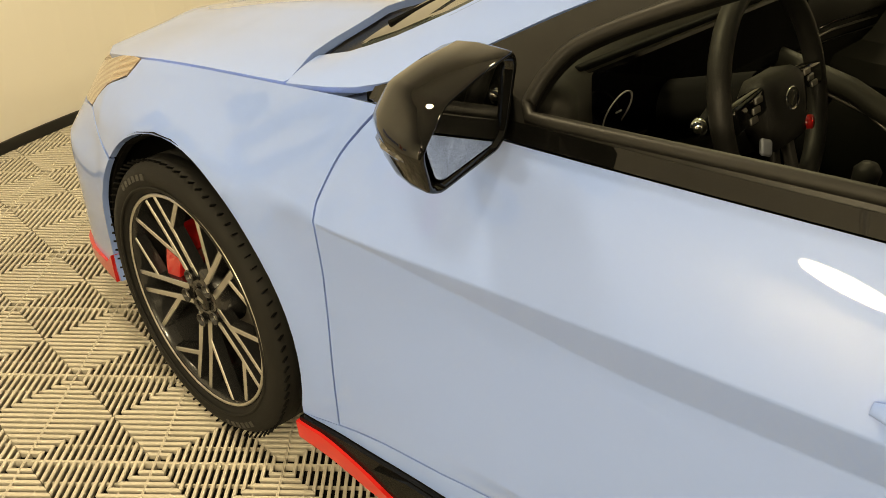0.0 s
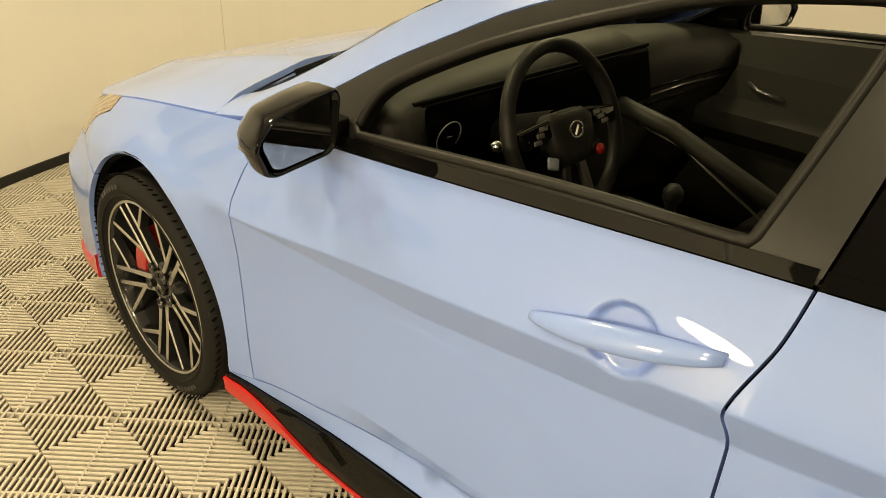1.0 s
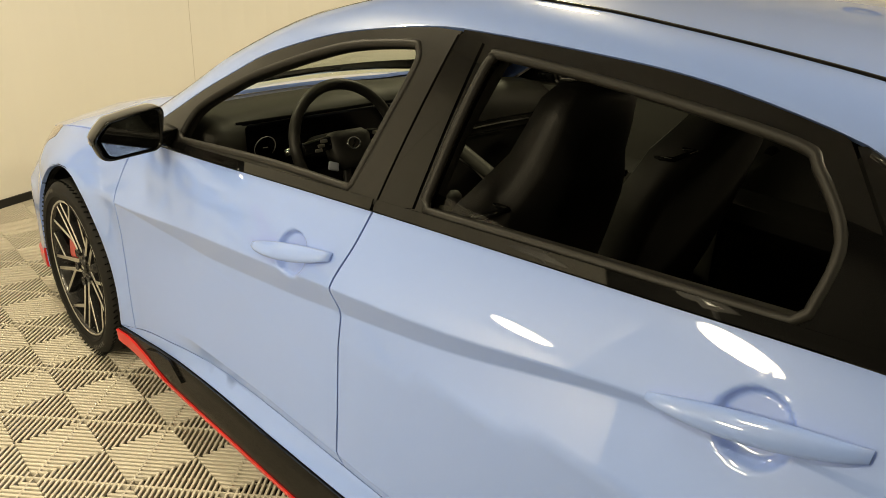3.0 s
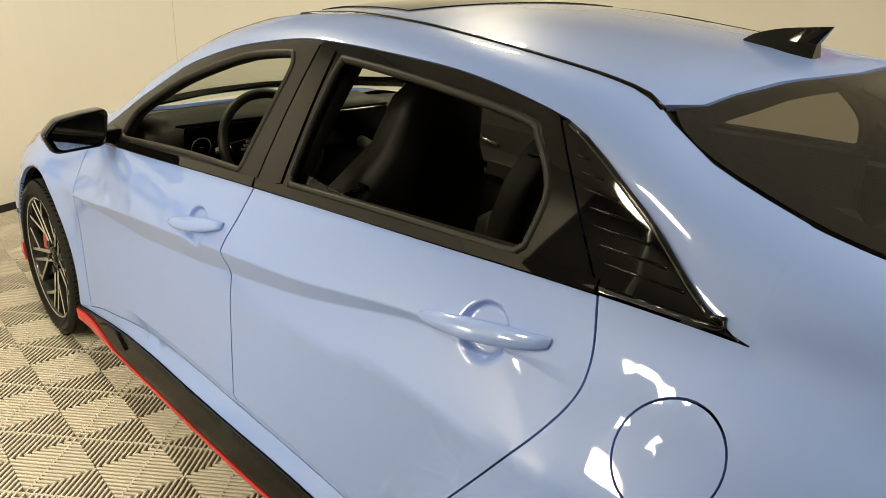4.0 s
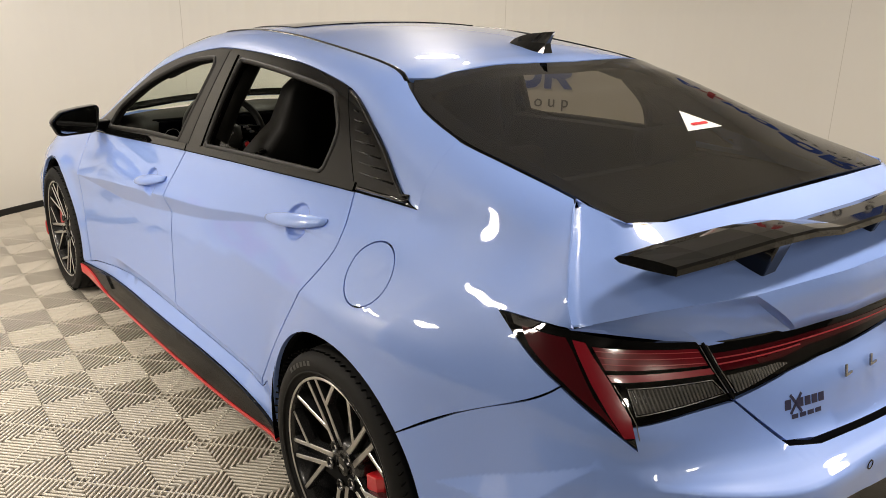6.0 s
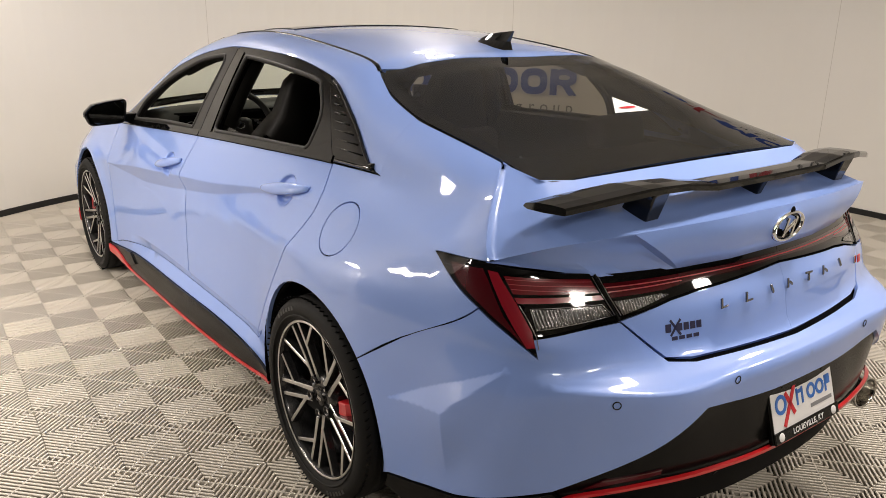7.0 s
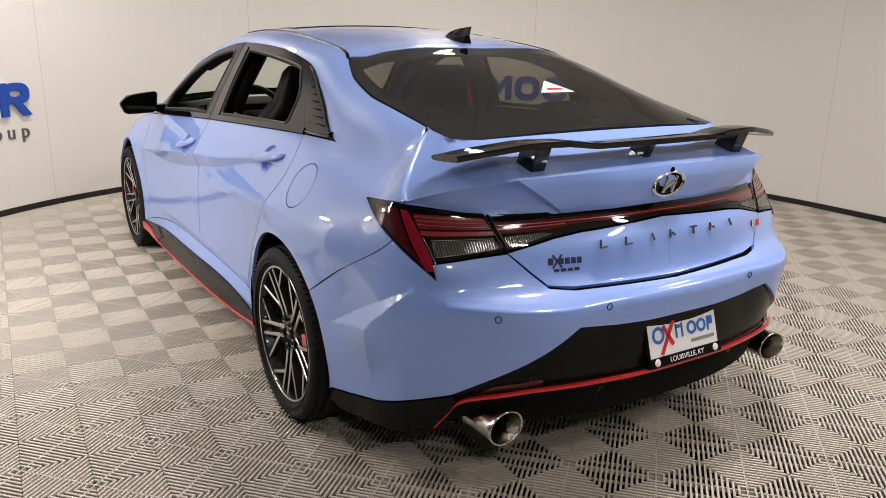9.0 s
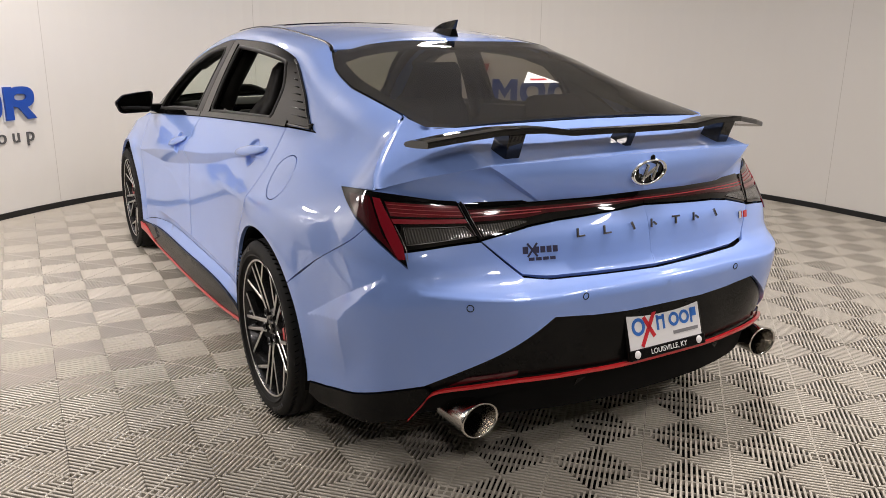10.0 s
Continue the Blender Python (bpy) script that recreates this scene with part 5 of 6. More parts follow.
    bm = mesh_of([(X(-0.88), 0.59, 0.955), (X(-0.88), 0.67, 0.955), (X(-0.80), 0.70, 0.925), (X(-0.80), 0.61, 0.925), (X(-0.88), 0.59, 0.985), (X(-0.88), 0.66, 0.985), (X(-0.795), 0.69, 0.985), (X(-0.795), 0.61, 0.985)], [(0, 1, 2, 3), (7, 6, 5, 4), (0, 4, 5, 1), (1, 5, 6, 2), (2, 6, 7, 3), (3, 7, 4, 0)])
    bmesh.ops.recalc_face_normals(bm, faces=bm.faces)
    bmesh.ops.bevel(bm, geom=bm.edges[:], offset=0.008, segments=3, affect="EDGES", profile=0.5)
    part("mirror_arm", bm, SATIN_BLACK, mirror, "satin black mirror arm", smooth=True)

    # side skirt with red lip
    S = (sg,)
    skirt = panel("side_skirt", skirt_top + [(-0.985, 0.225), (-0.6, 0.19), (0.2, 0.185), (0.7, 0.185), (0.985, 0.215)], body, SATIN_BLACK, car, "satin black side skirt", sides=S, lift=0.010, lip=0.06, gap=0.001, step=0.025)
    low = spline((0.985, 0.215), (0.7, 0.187), (0.2, 0.187), (-0.6, 0.192), (-0.985, 0.227))
    panel("red_stripe", [(u, z + 0.004) for u, z in low] + [(u, z - 0.009) for u, z in low[::-1]], body, RED_TRIM, skirt, "thin red accent stripe", sides=S, lift=0.014, lip=0.02, gap=0, step=0.025)
    panel("red_corner", [(0.988, 0.244), (0.93, 0.244), (0.80, 0.224), (0.66, 0.191), (0.80, 0.186), (0.985, 0.206)], body, RED_TRIM, skirt, "red front corner of skirt", sides=S, lift=0.017, lip=0.03, gap=0, step=0.02)
    panel("skirt_blade", [(0.78, 0.255), (0.70, 0.278), (0.62, 0.286), (0.54, 0.245), (0.62, 0.218), (0.70, 0.224)], body, SATIN_BLACK, skirt, "raised black blade", sides=S, lift=0.018, lip=0.012, gap=0, step=0.02)

# ---- nose ----
nose = panel("front_bumper", [(1.845, 0.637), (1.78, 0.616)] + ARCH_F(41, -18) + [(1.74, 0.20), (2.1, 0.18), (2.5, 0.17), (F_0, 0.165), (F_0, 0.66), (2.45, 0.67), (2.25, 0.66), (2.12, 0.60), (1.98, 0.615)], body, PAINT, car, "light blue front bumper", sides=BOTH, gap=0.002, step=0.04)
grille = panel("grille", [(2.20, 0.34), (2.35, 0.60), (F_0, 0.64), (F_0, 0.25), (2.4, 0.25)], body, GLOSS_BLACK, nose, "black front grille", sides=BOTH, lift=0.006, lip=0.01, gap=0, step=0.05)
for sg in (-1, 1):
    panel("headlamp", [(1.604, float(zT(1.604))), (1.646, 0.748), (1.741, 0.707), (1.80, 0.671), (1.85, 0.636), (1.98, 0.618), (2.12, 0.605), (2.25, 0.663), (2.30, 0.68)] + [(u, float(zT(u)) + 0.004) for u in (2.05, 1.95, 1.85, 1.75, 1.65)], body, LAMP_AMBER, car, "clear headlamp with amber corner", sides=(sg,), gap=0.002, step=0.03)
    panel("red_stripe", [(1.735, 0.285), (1.79, 0.24), (2.1, 0.205), (2.5, 0.19), (2.5, 0.172), (2.1, 0.182), (1.745, 0.20)], body, RED_TRIM, nose, "red accent along lower edge", sides=(sg,), lift=0.008, lip=0.02, gap=0, step=0.03)

# ---- underside ----
floor_pan = part("floor_pan", box(-0.80, 0.80, -0.93, 0.93, 0.17, 0.22, 0.01), MATTE_BLACK, car, "black underbody")
part("floor_pan", box(-0.56, 0.56, -2.20, -0.92, 0.25, 0.31, 0.01), MATTE_BLACK, car)
part("floor_pan", box(-0.56, 0.56, 0.92, 2.05, 0.18, 0.24, 0.01), MATTE_BLACK, car)
for sg in (-1, 1):
    for ay in (AXLE_F, AXLE_R):
        steps = 20
        verts = [(sg * x, ay + r * math.cos(math.pi * (k / steps * 1.16 - 0.08)), HUB + r * math.sin(math.pi * (k / steps * 1.16 - 0.08))) for x, r in ((0.885, 0.382), (0.85, 0.392), (0.56, 0.392), (0.55, 0.05)) for k in range(steps + 1)]
        faces = [(j * (steps + 1) + k, j * (steps + 1) + k + 1, (j + 1) * (steps + 1) + k + 1, (j + 1) * (steps + 1) + k) for j in range(3) for k in range(steps)]
        part("wheel_liner", mesh_of(verts, faces), MATTE_BLACK, car, "black wheel arch liner", smooth=True)

# ---- wheels: tyre, rim with twenty thin spoke ends, disc, caliper ----
def bar_between(p0, p1, w0, w1, x_face0, x_face1, depth, dish):
    """A spoke limb in the wheel's plane (y, z), tapering, from p0 to p1, with its face at the given x."""
    a, b = Vector(p0), Vector(p1)
    d = (b - a).normalized()
    nrm = Vector((-d.y, d.x))
    v = []
    for p, w, xf in ((a, w0, x_face0), (b, w1, x_face1)):
        for k, sx in ((-1, 0), (1, 0)):
            q = p + nrm * (k * w / 2)
            v.append((xf, q.x, q.y))
        for k in (1, -1):
            q = p + nrm * (k * (w / 2 + 0.003))
            v.append((xf + depth, q.x, q.y))
    return v, [(0, 4, 5, 1), (1, 5, 6, 2), (2, 6, 7, 3), (3, 7, 4, 0), (0, 1, 2, 3), (4, 7, 6, 5)]


def limb_set(grow, depth, x_off, parts=None):
    """One forked spoke: two near-parallel limbs and two side branches."""
    bm = bmesh.new()
    polar = lambda r, a: (r * math.sin(radians(a)), r * math.cos(radians(a)))
    limbs = []
    dish = lambda r: -0.020 + 0.024 * (1 - min(1, r / 0.2425)) ** 0.8
    for sgn, root, lean in ((-1, 0.172, 7.2), (1, 0.104, 9.6)):
        for (r0, a0), (r1, a1), w0, w1 in (((0.066, sgn * 15), (0.155, sgn * 7.6), 0.0125, 0.0095), ((0.155, sgn * 7.6), (0.2435, sgn * 5.6), 0.0095, 0.0085), ((root, sgn * lean), (0.2435, sgn * 28.2), 0.0090, 0.0080)):
            limbs.append((polar(r0, a0), polar(r1, a1), w0, w1, dish(r0), dish(r1)))
        # web round the bolt
        limbs.append((polar(0.040, sgn * 30), polar(0.074, sgn * 13), 0.012, 0.012, dish(0.040), dish(0.074)))
    for p0, p1, w0, w1, x0, x1 in limbs:
        v, f = bar_between(p0, p1, w0 + grow, w1 + grow, x0 + x_off, x1 + x_off, depth, 0)
        vs = [bm.verts.new(q) for q in v]
        for face in f:
            bm.faces.new([vs[i] for i in face])
    bmesh.ops.recalc_face_normals(bm, faces=bm.faces)
    return bm


def build_wheel(at, sg, spin):
    """A wheel whose outer face looks to -x before it is turned for its side."""
    w = thing("wheel", "", "")
    w.parent = car
    w.matrix_basis = pose(at[0], at[1], at[2], 0, 0, 0 if sg < 0 else 180) @ pose(0, 0, 0, spin, 0, 0)
    tyre = part("tyre", lathe([(-0.095, 0.250), (-0.108, 0.259), (-0.116, 0.276), (-0.118, 0.290), (-0.113, 0.306), (-0.100, 0.319), (-0.088, 0.3245), (-0.060, 0.3265), (-0.059, 0.320), (-0.053, 0.320), (-0.052, 0.327), (-0.012, 0.3275), (-0.011, 0.320), (-0.004, 0.320), (-0.003, 0.3275), (0.042, 0.327), (0.043, 0.320), (0.050, 0.320), (0.051, 0.3265), (0.090, 0.324), (0.113, 0.306), (0.117, 0.28), (0.10, 0.245)], 96), RUBBER, w, "low-profile black tyre", smooth=True)
    # shoulder grooves and raised ring on the side wall
    bm = bmesh.new()
    for k in range(84):
        a = 2 * math.pi * k / 84
        m = Matrix.Rotation(a, 4, "X") @ pose(-0.092, 0.0, 0.3205, 0, 26, 9)
        bx = box(-0.020, 0.020, -0.0016, 0.0016, -0.003, 0.0012)
        moved(bx, m)
        me = bpy.data.meshes.new("groove")
        bx.to_mesh(me)
        bx.free()
        bm.from_mesh(me)
        bpy.data.meshes.remove(me)
    tagged(part("tread_groove", bm, MATTE_BLACK, w, "fine tread ribs on shoulder"), kind="stuff")
    part("bead_ring", lathe([(-0.1155, 0.266), (-0.1185, 0.268), (-0.1185, 0.271), (-0.1165, 0.273)], 72), RUBBER, w, smooth=True)
    for k in range(8):
        for base in (0, 180):
            m = Matrix.Rotation(radians(base + (k - 3.5) * 4.4), 4, "X") @ pose(-0.1178, 0, 0.2925, 0, 6, 0)
            part("tyre_mark", moved(box(-0.0008, 0.0008, -0.0072, 0.0072, -0.0065, 0.0065), m), TYRE_MARK, w, "raised side wall marking shown as bars") if k not in (0, 7) else None
    part("rim", lathe([(-0.096, 0.2535), (-0.104, 0.2530), (-0.106, 0.2495), (-0.100, 0.2455), (-0.090, 0.2425), (-0.02, 0.228), (0.06, 0.215), (0.09, 0.230)], 72), RIM_BLACK, w, "dark rim barrel", smooth=True)
    part("rim_edge", lathe([(-0.1045, 0.2535), (-0.1072, 0.2515), (-0.1072, 0.2475), (-0.1050, 0.2455)], 96), ALLOY, w, "bright machined rim edge", smooth=True)
    for k in range(5):
        m = pose(-0.078, 0, 0) @ Matrix.Rotation(radians(72 * k), 4, "X")
        b = part("spoke", moved(limb_set(0.007, 0.022, 0.0015), m), RIM_BLACK, w, "dark forked spoke")
        part("spoke_face", moved(limb_set(0.0, 0.003, 0.0), m), ALLOY, w, "bright machined spoke face")
    part("hub", moved(lathe([(-0.016, 0.0), (-0.016, 0.030), (-0.020, 0.033), (-0.018, 0.062), (-0.010, 0.074), (0.04, 0.078)], 40), pose(-0.060, 0, 0)), RIM_BLACK, w, "dark wheel hub", smooth=True)
    part("hub_cap", moved(lathe([(-0.033, 0.0), (-0.033, 0.024), (-0.030, 0.0285), (-0.010, 0.029)], 32), pose(-0.052, 0, 0)), GLOSS_BLACK, w, "round black hub cap", smooth=True)
    part("cap_mark", moved(box(-0.0345, -0.0325, -0.010, 0.010, -0.004, 0.004), pose(-0.052, 0, 0) @ pose(0, 0, 0, 40, 0, 0)), ALLOY, w, "small silver mark")
    for k in range(5):
        a = radians(72 * k)
        c = (-0.060, -0.0560 * math.sin(a), 0.0560 * math.cos(a))
        part("lug_hole", moved(lathe([(-0.028, 0.0165), (-0.0305, 0.0155), (-0.0305, 0.0135), (-0.012, 0.0125)], 20), pose(*c)), RIM_BLACK, w, smooth=True)
        part("lug_nut", moved(lathe([(-0.026, 0.0), (-0.026, 0.006), (-0.024, 0.0085), (-0.008, 0.009)], 6), pose(*c)), CHROME, w, "dark chrome lug nut")
    return w


def build_brake(at, sg, front):
    b = thing("brake", "", "")
    b.parent = car
    b.matrix_basis = pose(at[0], at[1], at[2], 0, 0, 0 if sg < 0 else 180)
    part("brake_disc", lathe([(-0.012, 0.07), (-0.014, 0.09), (-0.014, 0.175 if front else 0.155), (0.012, 0.175 if front else 0.155), (0.012, 0.08)], 56), DISC, b, "grey metal brake disc", smooth=False)
    bm = bmesh.new()
    n = 10
    prof = ((-0.118, 0.100), (-0.120, 0.150), (-0.108, 0.172), (0.03, 0.188), (0.03, 0.115))
    ang0 = -20 if front else 170
    if sg > 0:
        ang0 = 180 - ang0
    rings = []
    for k in range(n + 1):
        a = radians(ang0 - 26 + 52 * k / n)
        rings.append([bm.verts.new((x, r * math.cos(a), -r * math.sin(a))) for x, r in prof])
    for a, c in zip(rings, rings[1:]):
        for k in range(len(prof)):
            bm.faces.new((a[k], a[(k + 1) % len(prof)], c[(k + 1) % len(prof)], c[k]))
    bm.faces.new(rings[0])
    bm.faces.new(rings[-1][::-1])
    bmesh.ops.recalc_face_normals(bm, faces=bm.faces)
    bmesh.ops.bevel(bm, geom=[e for e in bm.edges if e.calc_face_angle(0) > 0.6], offset=0.005, segments=2, affect="EDGES", profile=0.5)
    part("caliper", bm, CALIPER, b, "red painted brake caliper")


for sg in (-1, 1):
    for ay, spin in ((AXLE_F, -31), (AXLE_R, -31)):
        build_wheel((sg * 0.790, ay, HUB), sg, spin)
        build_brake((sg * 0.745, ay, HUB), sg, ay > 0)

# ---- cabin ----
def loft(stations, closed=True, cap=True):
    """A skin over rings of equal point counts."""
    bm = bmesh.new()
    rings = [[bm.verts.new(p) for p in ring] for ring in stations]
    n = len(rings[0])
    for a, b in zip(rings, rings[1:]):
        for k in range(n if closed else n - 1):
            bm.faces.new((a[k], a[(k + 1) % n], b[(k + 1) % n], b[k]))
    if cap and closed:
        bm.faces.new(rings[0])
        bm.faces.new(rings[-1][::-1])
    bmesh.ops.recalc_face_normals(bm, faces=bm.faces)
    return bm


def cushion_ring(half, thick, wing, n=20):
    """Cross-section of a sport seat: (across, towards the sitter), hollow in the middle, raised wings."""
    pts = []
    for k in range(n):
        t = -1 + 2 * k / (n - 1)
        front = thick * 0.5 + wing * max(0.0, (abs(t) - 0.55) / 0.45) ** 1.2 * (1 if abs(t) < 0.93 else 0.55)
        pts.append((half * t, front))
    for k in range(n):
        t = 1 - 2 * k / (n - 1)
        pts.append((half * t * 0.97, -thick * 0.5 * (1 - 0.5 * abs(t) ** 3)))
    return pts


def build_seat(x0, label):
    st = part("seat", box(x0 - 0.22, x0 + 0.22, -0.20, 0.22, 0.28, 0.42, 0.04, 3), MATTE_BLACK, car, label)
    spine = ((-0.205, 0.46, 0.245, 0.10, 0.055), (-0.235, 0.56, 0.262, 0.11, 0.075), (-0.275, 0.70, 0.268, 0.11, 0.085), (-0.315, 0.83, 0.262, 0.105, 0.075), (-0.355, 0.94, 0.240, 0.10, 0.060), (-0.385, 1.01, 0.200, 0.095, 0.040), (-0.405, 1.07, 0.158, 0.09, 0.025), (-0.425, 1.14, 0.142, 0.085, 0.015), (-0.440, 1.20, 0.128, 0.075, 0.010), (-0.448, 1.232, 0.105, 0.055, 0.004))
    rings = []
    for i, (y, z, half, thick, wing) in enumerate(spine):
        a, b = spine[max(i - 1, 0)], spine[min(i + 1, len(spine) - 1)]
        d = Vector((0, b[0] - a[0], b[1] - a[1])).normalized()
        f = Vector((0, d.z, -d.y))
        rings.append([tuple(Vector((x0 + u, y, z)) + f * v) for u, v in cushion_ring(half, thick, wing)])
    part("backrest", loft(rings), LEATHER, st, "black leather sport backrest with headrest", smooth=True)
    rings = []
    for y, z, half, thick, wing in ((-0.20, 0.44, 0.22, 0.14, 0.03), (-0.05, 0.43, 0.255, 0.15, 0.06), (0.10, 0.44, 0.26, 0.16, 0.065), (0.22, 0.46, 0.25, 0.15, 0.05), (0.29, 0.465, 0.22, 0.10, 0.02)):
        rings.append([(x0 + u, y, z + v) for u, v in cushion_ring(half, thick, wing)])
    part("seat_cushion", loft(rings), LEATHER, st, "black leather seat cushion", smooth=True)
    for sg in (-1, 1):
        line = []
        for i, (y, z, half, thick, wing) in enumerate(spine[:7]):
            line.append((x0 + sg * half * 0.80, y + thick * 0.5 + wing * 0.42 + 0.004, z))
        part("stitching", tube(line, 0.0016, 5), STITCH, st, "pale grey stitching")
        part("belt_guide", tube([(x0 + sg * 0.21, -0.40, 0.99), (x0 + sg * 0.245, -0.36, 0.965), (x0 + sg * 0.235, -0.30, 0.955), (x0 + sg * 0.20, -0.33, 0.985)], 0.008, 6, closed=True), GLOSS_BLACK, st, "gloss black belt guide", smooth=True)
    return st


build_seat(-0.37, "black leather driver's sport seat")
build_seat(0.37, "black leather passenger sport seat")
bench = part("rear_bench", box(-0.62, 0.62, -1.25, -0.78, 0.34, 0.52, 0.06, 4), LEATHER, car, "black leather rear bench", smooth=True)
bm = loft([[(x, y, z) for x in (-0.62, -0.3, 0, 0.3, 0.62)] + [(x, y - 0.14, z - 0.02) for x in (0.62, 0.3, 0, -0.3, -0.62)] for y, z in ((-1.12, 0.48), (-1.20, 0.72), (-1.30, 0.95), (-1.33, 1.0))])
part("bench_back", bm, LEATHER, bench, smooth=True)
for x in (-0.36, 0.36):
    part("bench_headrest", moved(box(-0.13, 0.13, -0.045, 0.045, -0.06, 0.06, 0.035, 4), pose(x, -1.40, 1.075, -12, 0, 0)), LEATHER, bench, "black rear headrest", smooth=True)
part("parcel_shelf", box(-0.60, 0.60, -2.02, -1.42, 1.00, 1.02, 0.005), SUEDE, car, "dark felt parcel shelf")
panel("headliner", sideline(-1.22, 0.06, 1, 14, 0.02) + [(0.35, 0.13), (0, 0.15), (-0.35, 0.13)] + sideline(0.06, -1.22, -1, 14, 0.02) + [(-0.36, -1.27), (0, -1.29), (0.36, -1.27)], top, SUEDE, car, "dark grey cloth headliner", step=0.08, flip=True, lift=-0.035, lip=0.0, gap=0)

# dashboard
sec = ((1.06, 0.940), (0.94, 0.978), (0.82, 1.000), (0.72, 0.998), (0.665, 0.970), (0.650, 0.90), (0.665, 0.84), (0.70, 0.76), (0.72, 0.62), (0.80, 0.45), (1.02, 0.45))
xs = np.linspace(-0.735, 0.735, 22)
dash = part("dashboard", loft([[(x, y - 0.02 + 0.075 * max(0, (abs(x) - 0.45) / 0.28) ** 2 * -1 + 0.03 * (abs(x) < 0.1), z - 0.02 * (abs(x) / 0.73) ** 2 - (0.022 if x > 0.25 else 0)) for y, z in sec] for x in xs]), DASH, car, "dark grey soft dashboard", smooth=True)
scr = part("display_panel", moved(box(-0.455, 0.445, -0.008, 0.012, -0.072, 0.072, 0.012, 3), pose(-0.155, 0.618, 0.893, -14, 0, 0)), SCREEN, dash, "wide black glass display panel")
part("display_edge", moved(box(-0.46, 0.45, -0.004, 0.014, 0.070, 0.079, 0.003), pose(-0.155, 0.618, 0.893, -14, 0, 0)), MATTE_BLACK, dash)
part("dial_ring", moved(lathe([(0, 0.036), (0.002, 0.0365), (0.002, 0.0345), (0, 0.034)], 32), pose(-0.545, 0.600, 0.893, 0, 0, -90) @ pose(0, 0, 0, 0, 14, 0)), STITCH, dash, "thin pale dial ring", smooth=True)
part("dial_mark", moved(box(-0.008, 0.008, -0.001, 0.001, -0.001, 0.001), pose(-0.545, 0.597, 0.893)), STITCH, dash)
for z in (0.835, 0.815, 0.79):
    part("vent_trim", tube([(0.30, 0.625, z), (0.50, 0.615, z + 0.006), (0.70, 0.57, z + 0.016)], 0.0035, 6), GLOSS_BLACK if z != 0.815 else ALLOY_DIM, dash, "slim trim line across dash", smooth=True)
# steering wheel
SW = pose(-0.36, 0.435, 0.912) @ pose(0, 0, 0, 68, 0, 0)
ring = [(0.182 * math.cos(a), 0.178 * math.sin(a) - (0.008 if math.sin(a) < -0.9 else 0), 0) for a in np.linspace(0, 2 * math.pi, 48, endpoint=False)]
steer = part("steering_wheel", moved(tube(ring, 0.0165, 12, closed=True), SW), LEATHER, car, "black leather sports steering wheel", smooth=True)
bm = loft([[(k * x, k * y - 0.012, z) for x, y in ((-0.075, 0.035), (-0.05, 0.052), (0.05, 0.052), (0.075, 0.035), (0.070, -0.02), (0.045, -0.062), (-0.045, -0.062), (-0.070, -0.02))] for k, z in ((0.8, -0.03), (1.0, -0.02), (1.0, 0.012), (0.9, 0.024), (0.6, 0.029))])
part("airbag_cover", moved(bm, SW), LEATHER, steer, "black airbag cover", smooth=True)
part("wheel_emblem", moved(moved(lathe([(0, 0.021), (0.003, 0.022), (0.004, 0.019), (0.002, 0.017)], 28), pose(0, -0.004, 0.027, 0, -90, 0)), SW @ Matrix.Diagonal((1.15, 0.85, 1, 1))), CHROME, steer, "chrome oval emblem", smooth=True)
part("emblem_stroke", moved(box(-0.003, 0.003, -0.012, 0.012, 0.027, 0.030), SW @ pose(0, -0.004, 0, 0, 0, -40)), CHROME, steer)
for sg in (-1, 1):
    part("spoke_pad", moved(box(-0.052, 0.052, -0.020, 0.020, -0.012, 0.014, 0.008, 3), SW @ pose(sg * 0.115, 0.008, 0.004, 0, 0, sg * -6)), GLOSS_BLACK, steer, "gloss black button pad", smooth=True)
    for k in range(3):
        part("button", moved(box(-0.012, 0.012, -0.005, 0.005, 0.012, 0.017, 0.002), SW @ pose(sg * (0.095 + 0.012 * k), 0.018 - 0.012 * k, 0.004)), ALLOY_DIM, steer)
    part("lower_spoke", moved(box(-0.012, 0.012, -0.062, 0.062, -0.008, 0.008, 0.005, 3), SW @ pose(sg * 0.034, -0.115, 0, 0, 0, sg * 9)), ALLOY_DIM if sg > 0 else LEATHER, steer, "metal-trimmed lower spoke", smooth=True)
    part("shift_pad", moved(box(-0.018, 0.018, -0.013, 0.013, 0, 0.008, 0.005, 3), SW @ pose(sg * 0.078, -0.058, 0.008, 0, 0, sg * 20)), PALE_PAD if sg < 0 else LEATHER, steer, "pale blue-grey mode button", smooth=True)
part("red_button", moved(lathe([(0, 0.0125), (0.010, 0.0115), (0.012, 0.0)], 18), SW @ pose(0.083, -0.062, 0.012) @ pose(0, 0, 0, 0, -90, 0)), RED_TRIM, steer, "red start mode button", smooth=True)
part("column", moved(lathe([(0, 0.045), (0.20, 0.055)], 20), SW @ pose(0, 0, -0.02) @ pose(0, 0, 0, 0, 90, 0)), MATTE_BLACK, steer, smooth=True)
part("stalk", tube([(-0.42, 0.50, 0.90), (-0.535, 0.47, 0.905)], 0.008, 8), MATTE_BLACK, steer)
part("stalk_knob", moved(lathe([(-0.014, 0.0), (-0.012, 0.010), (0, 0.014), (0.012, 0.010), (0.014, 0)], 16), pose(-0.545, 0.468, 0.906)), CHROME, steer, "small bright stalk knob", smooth=True)
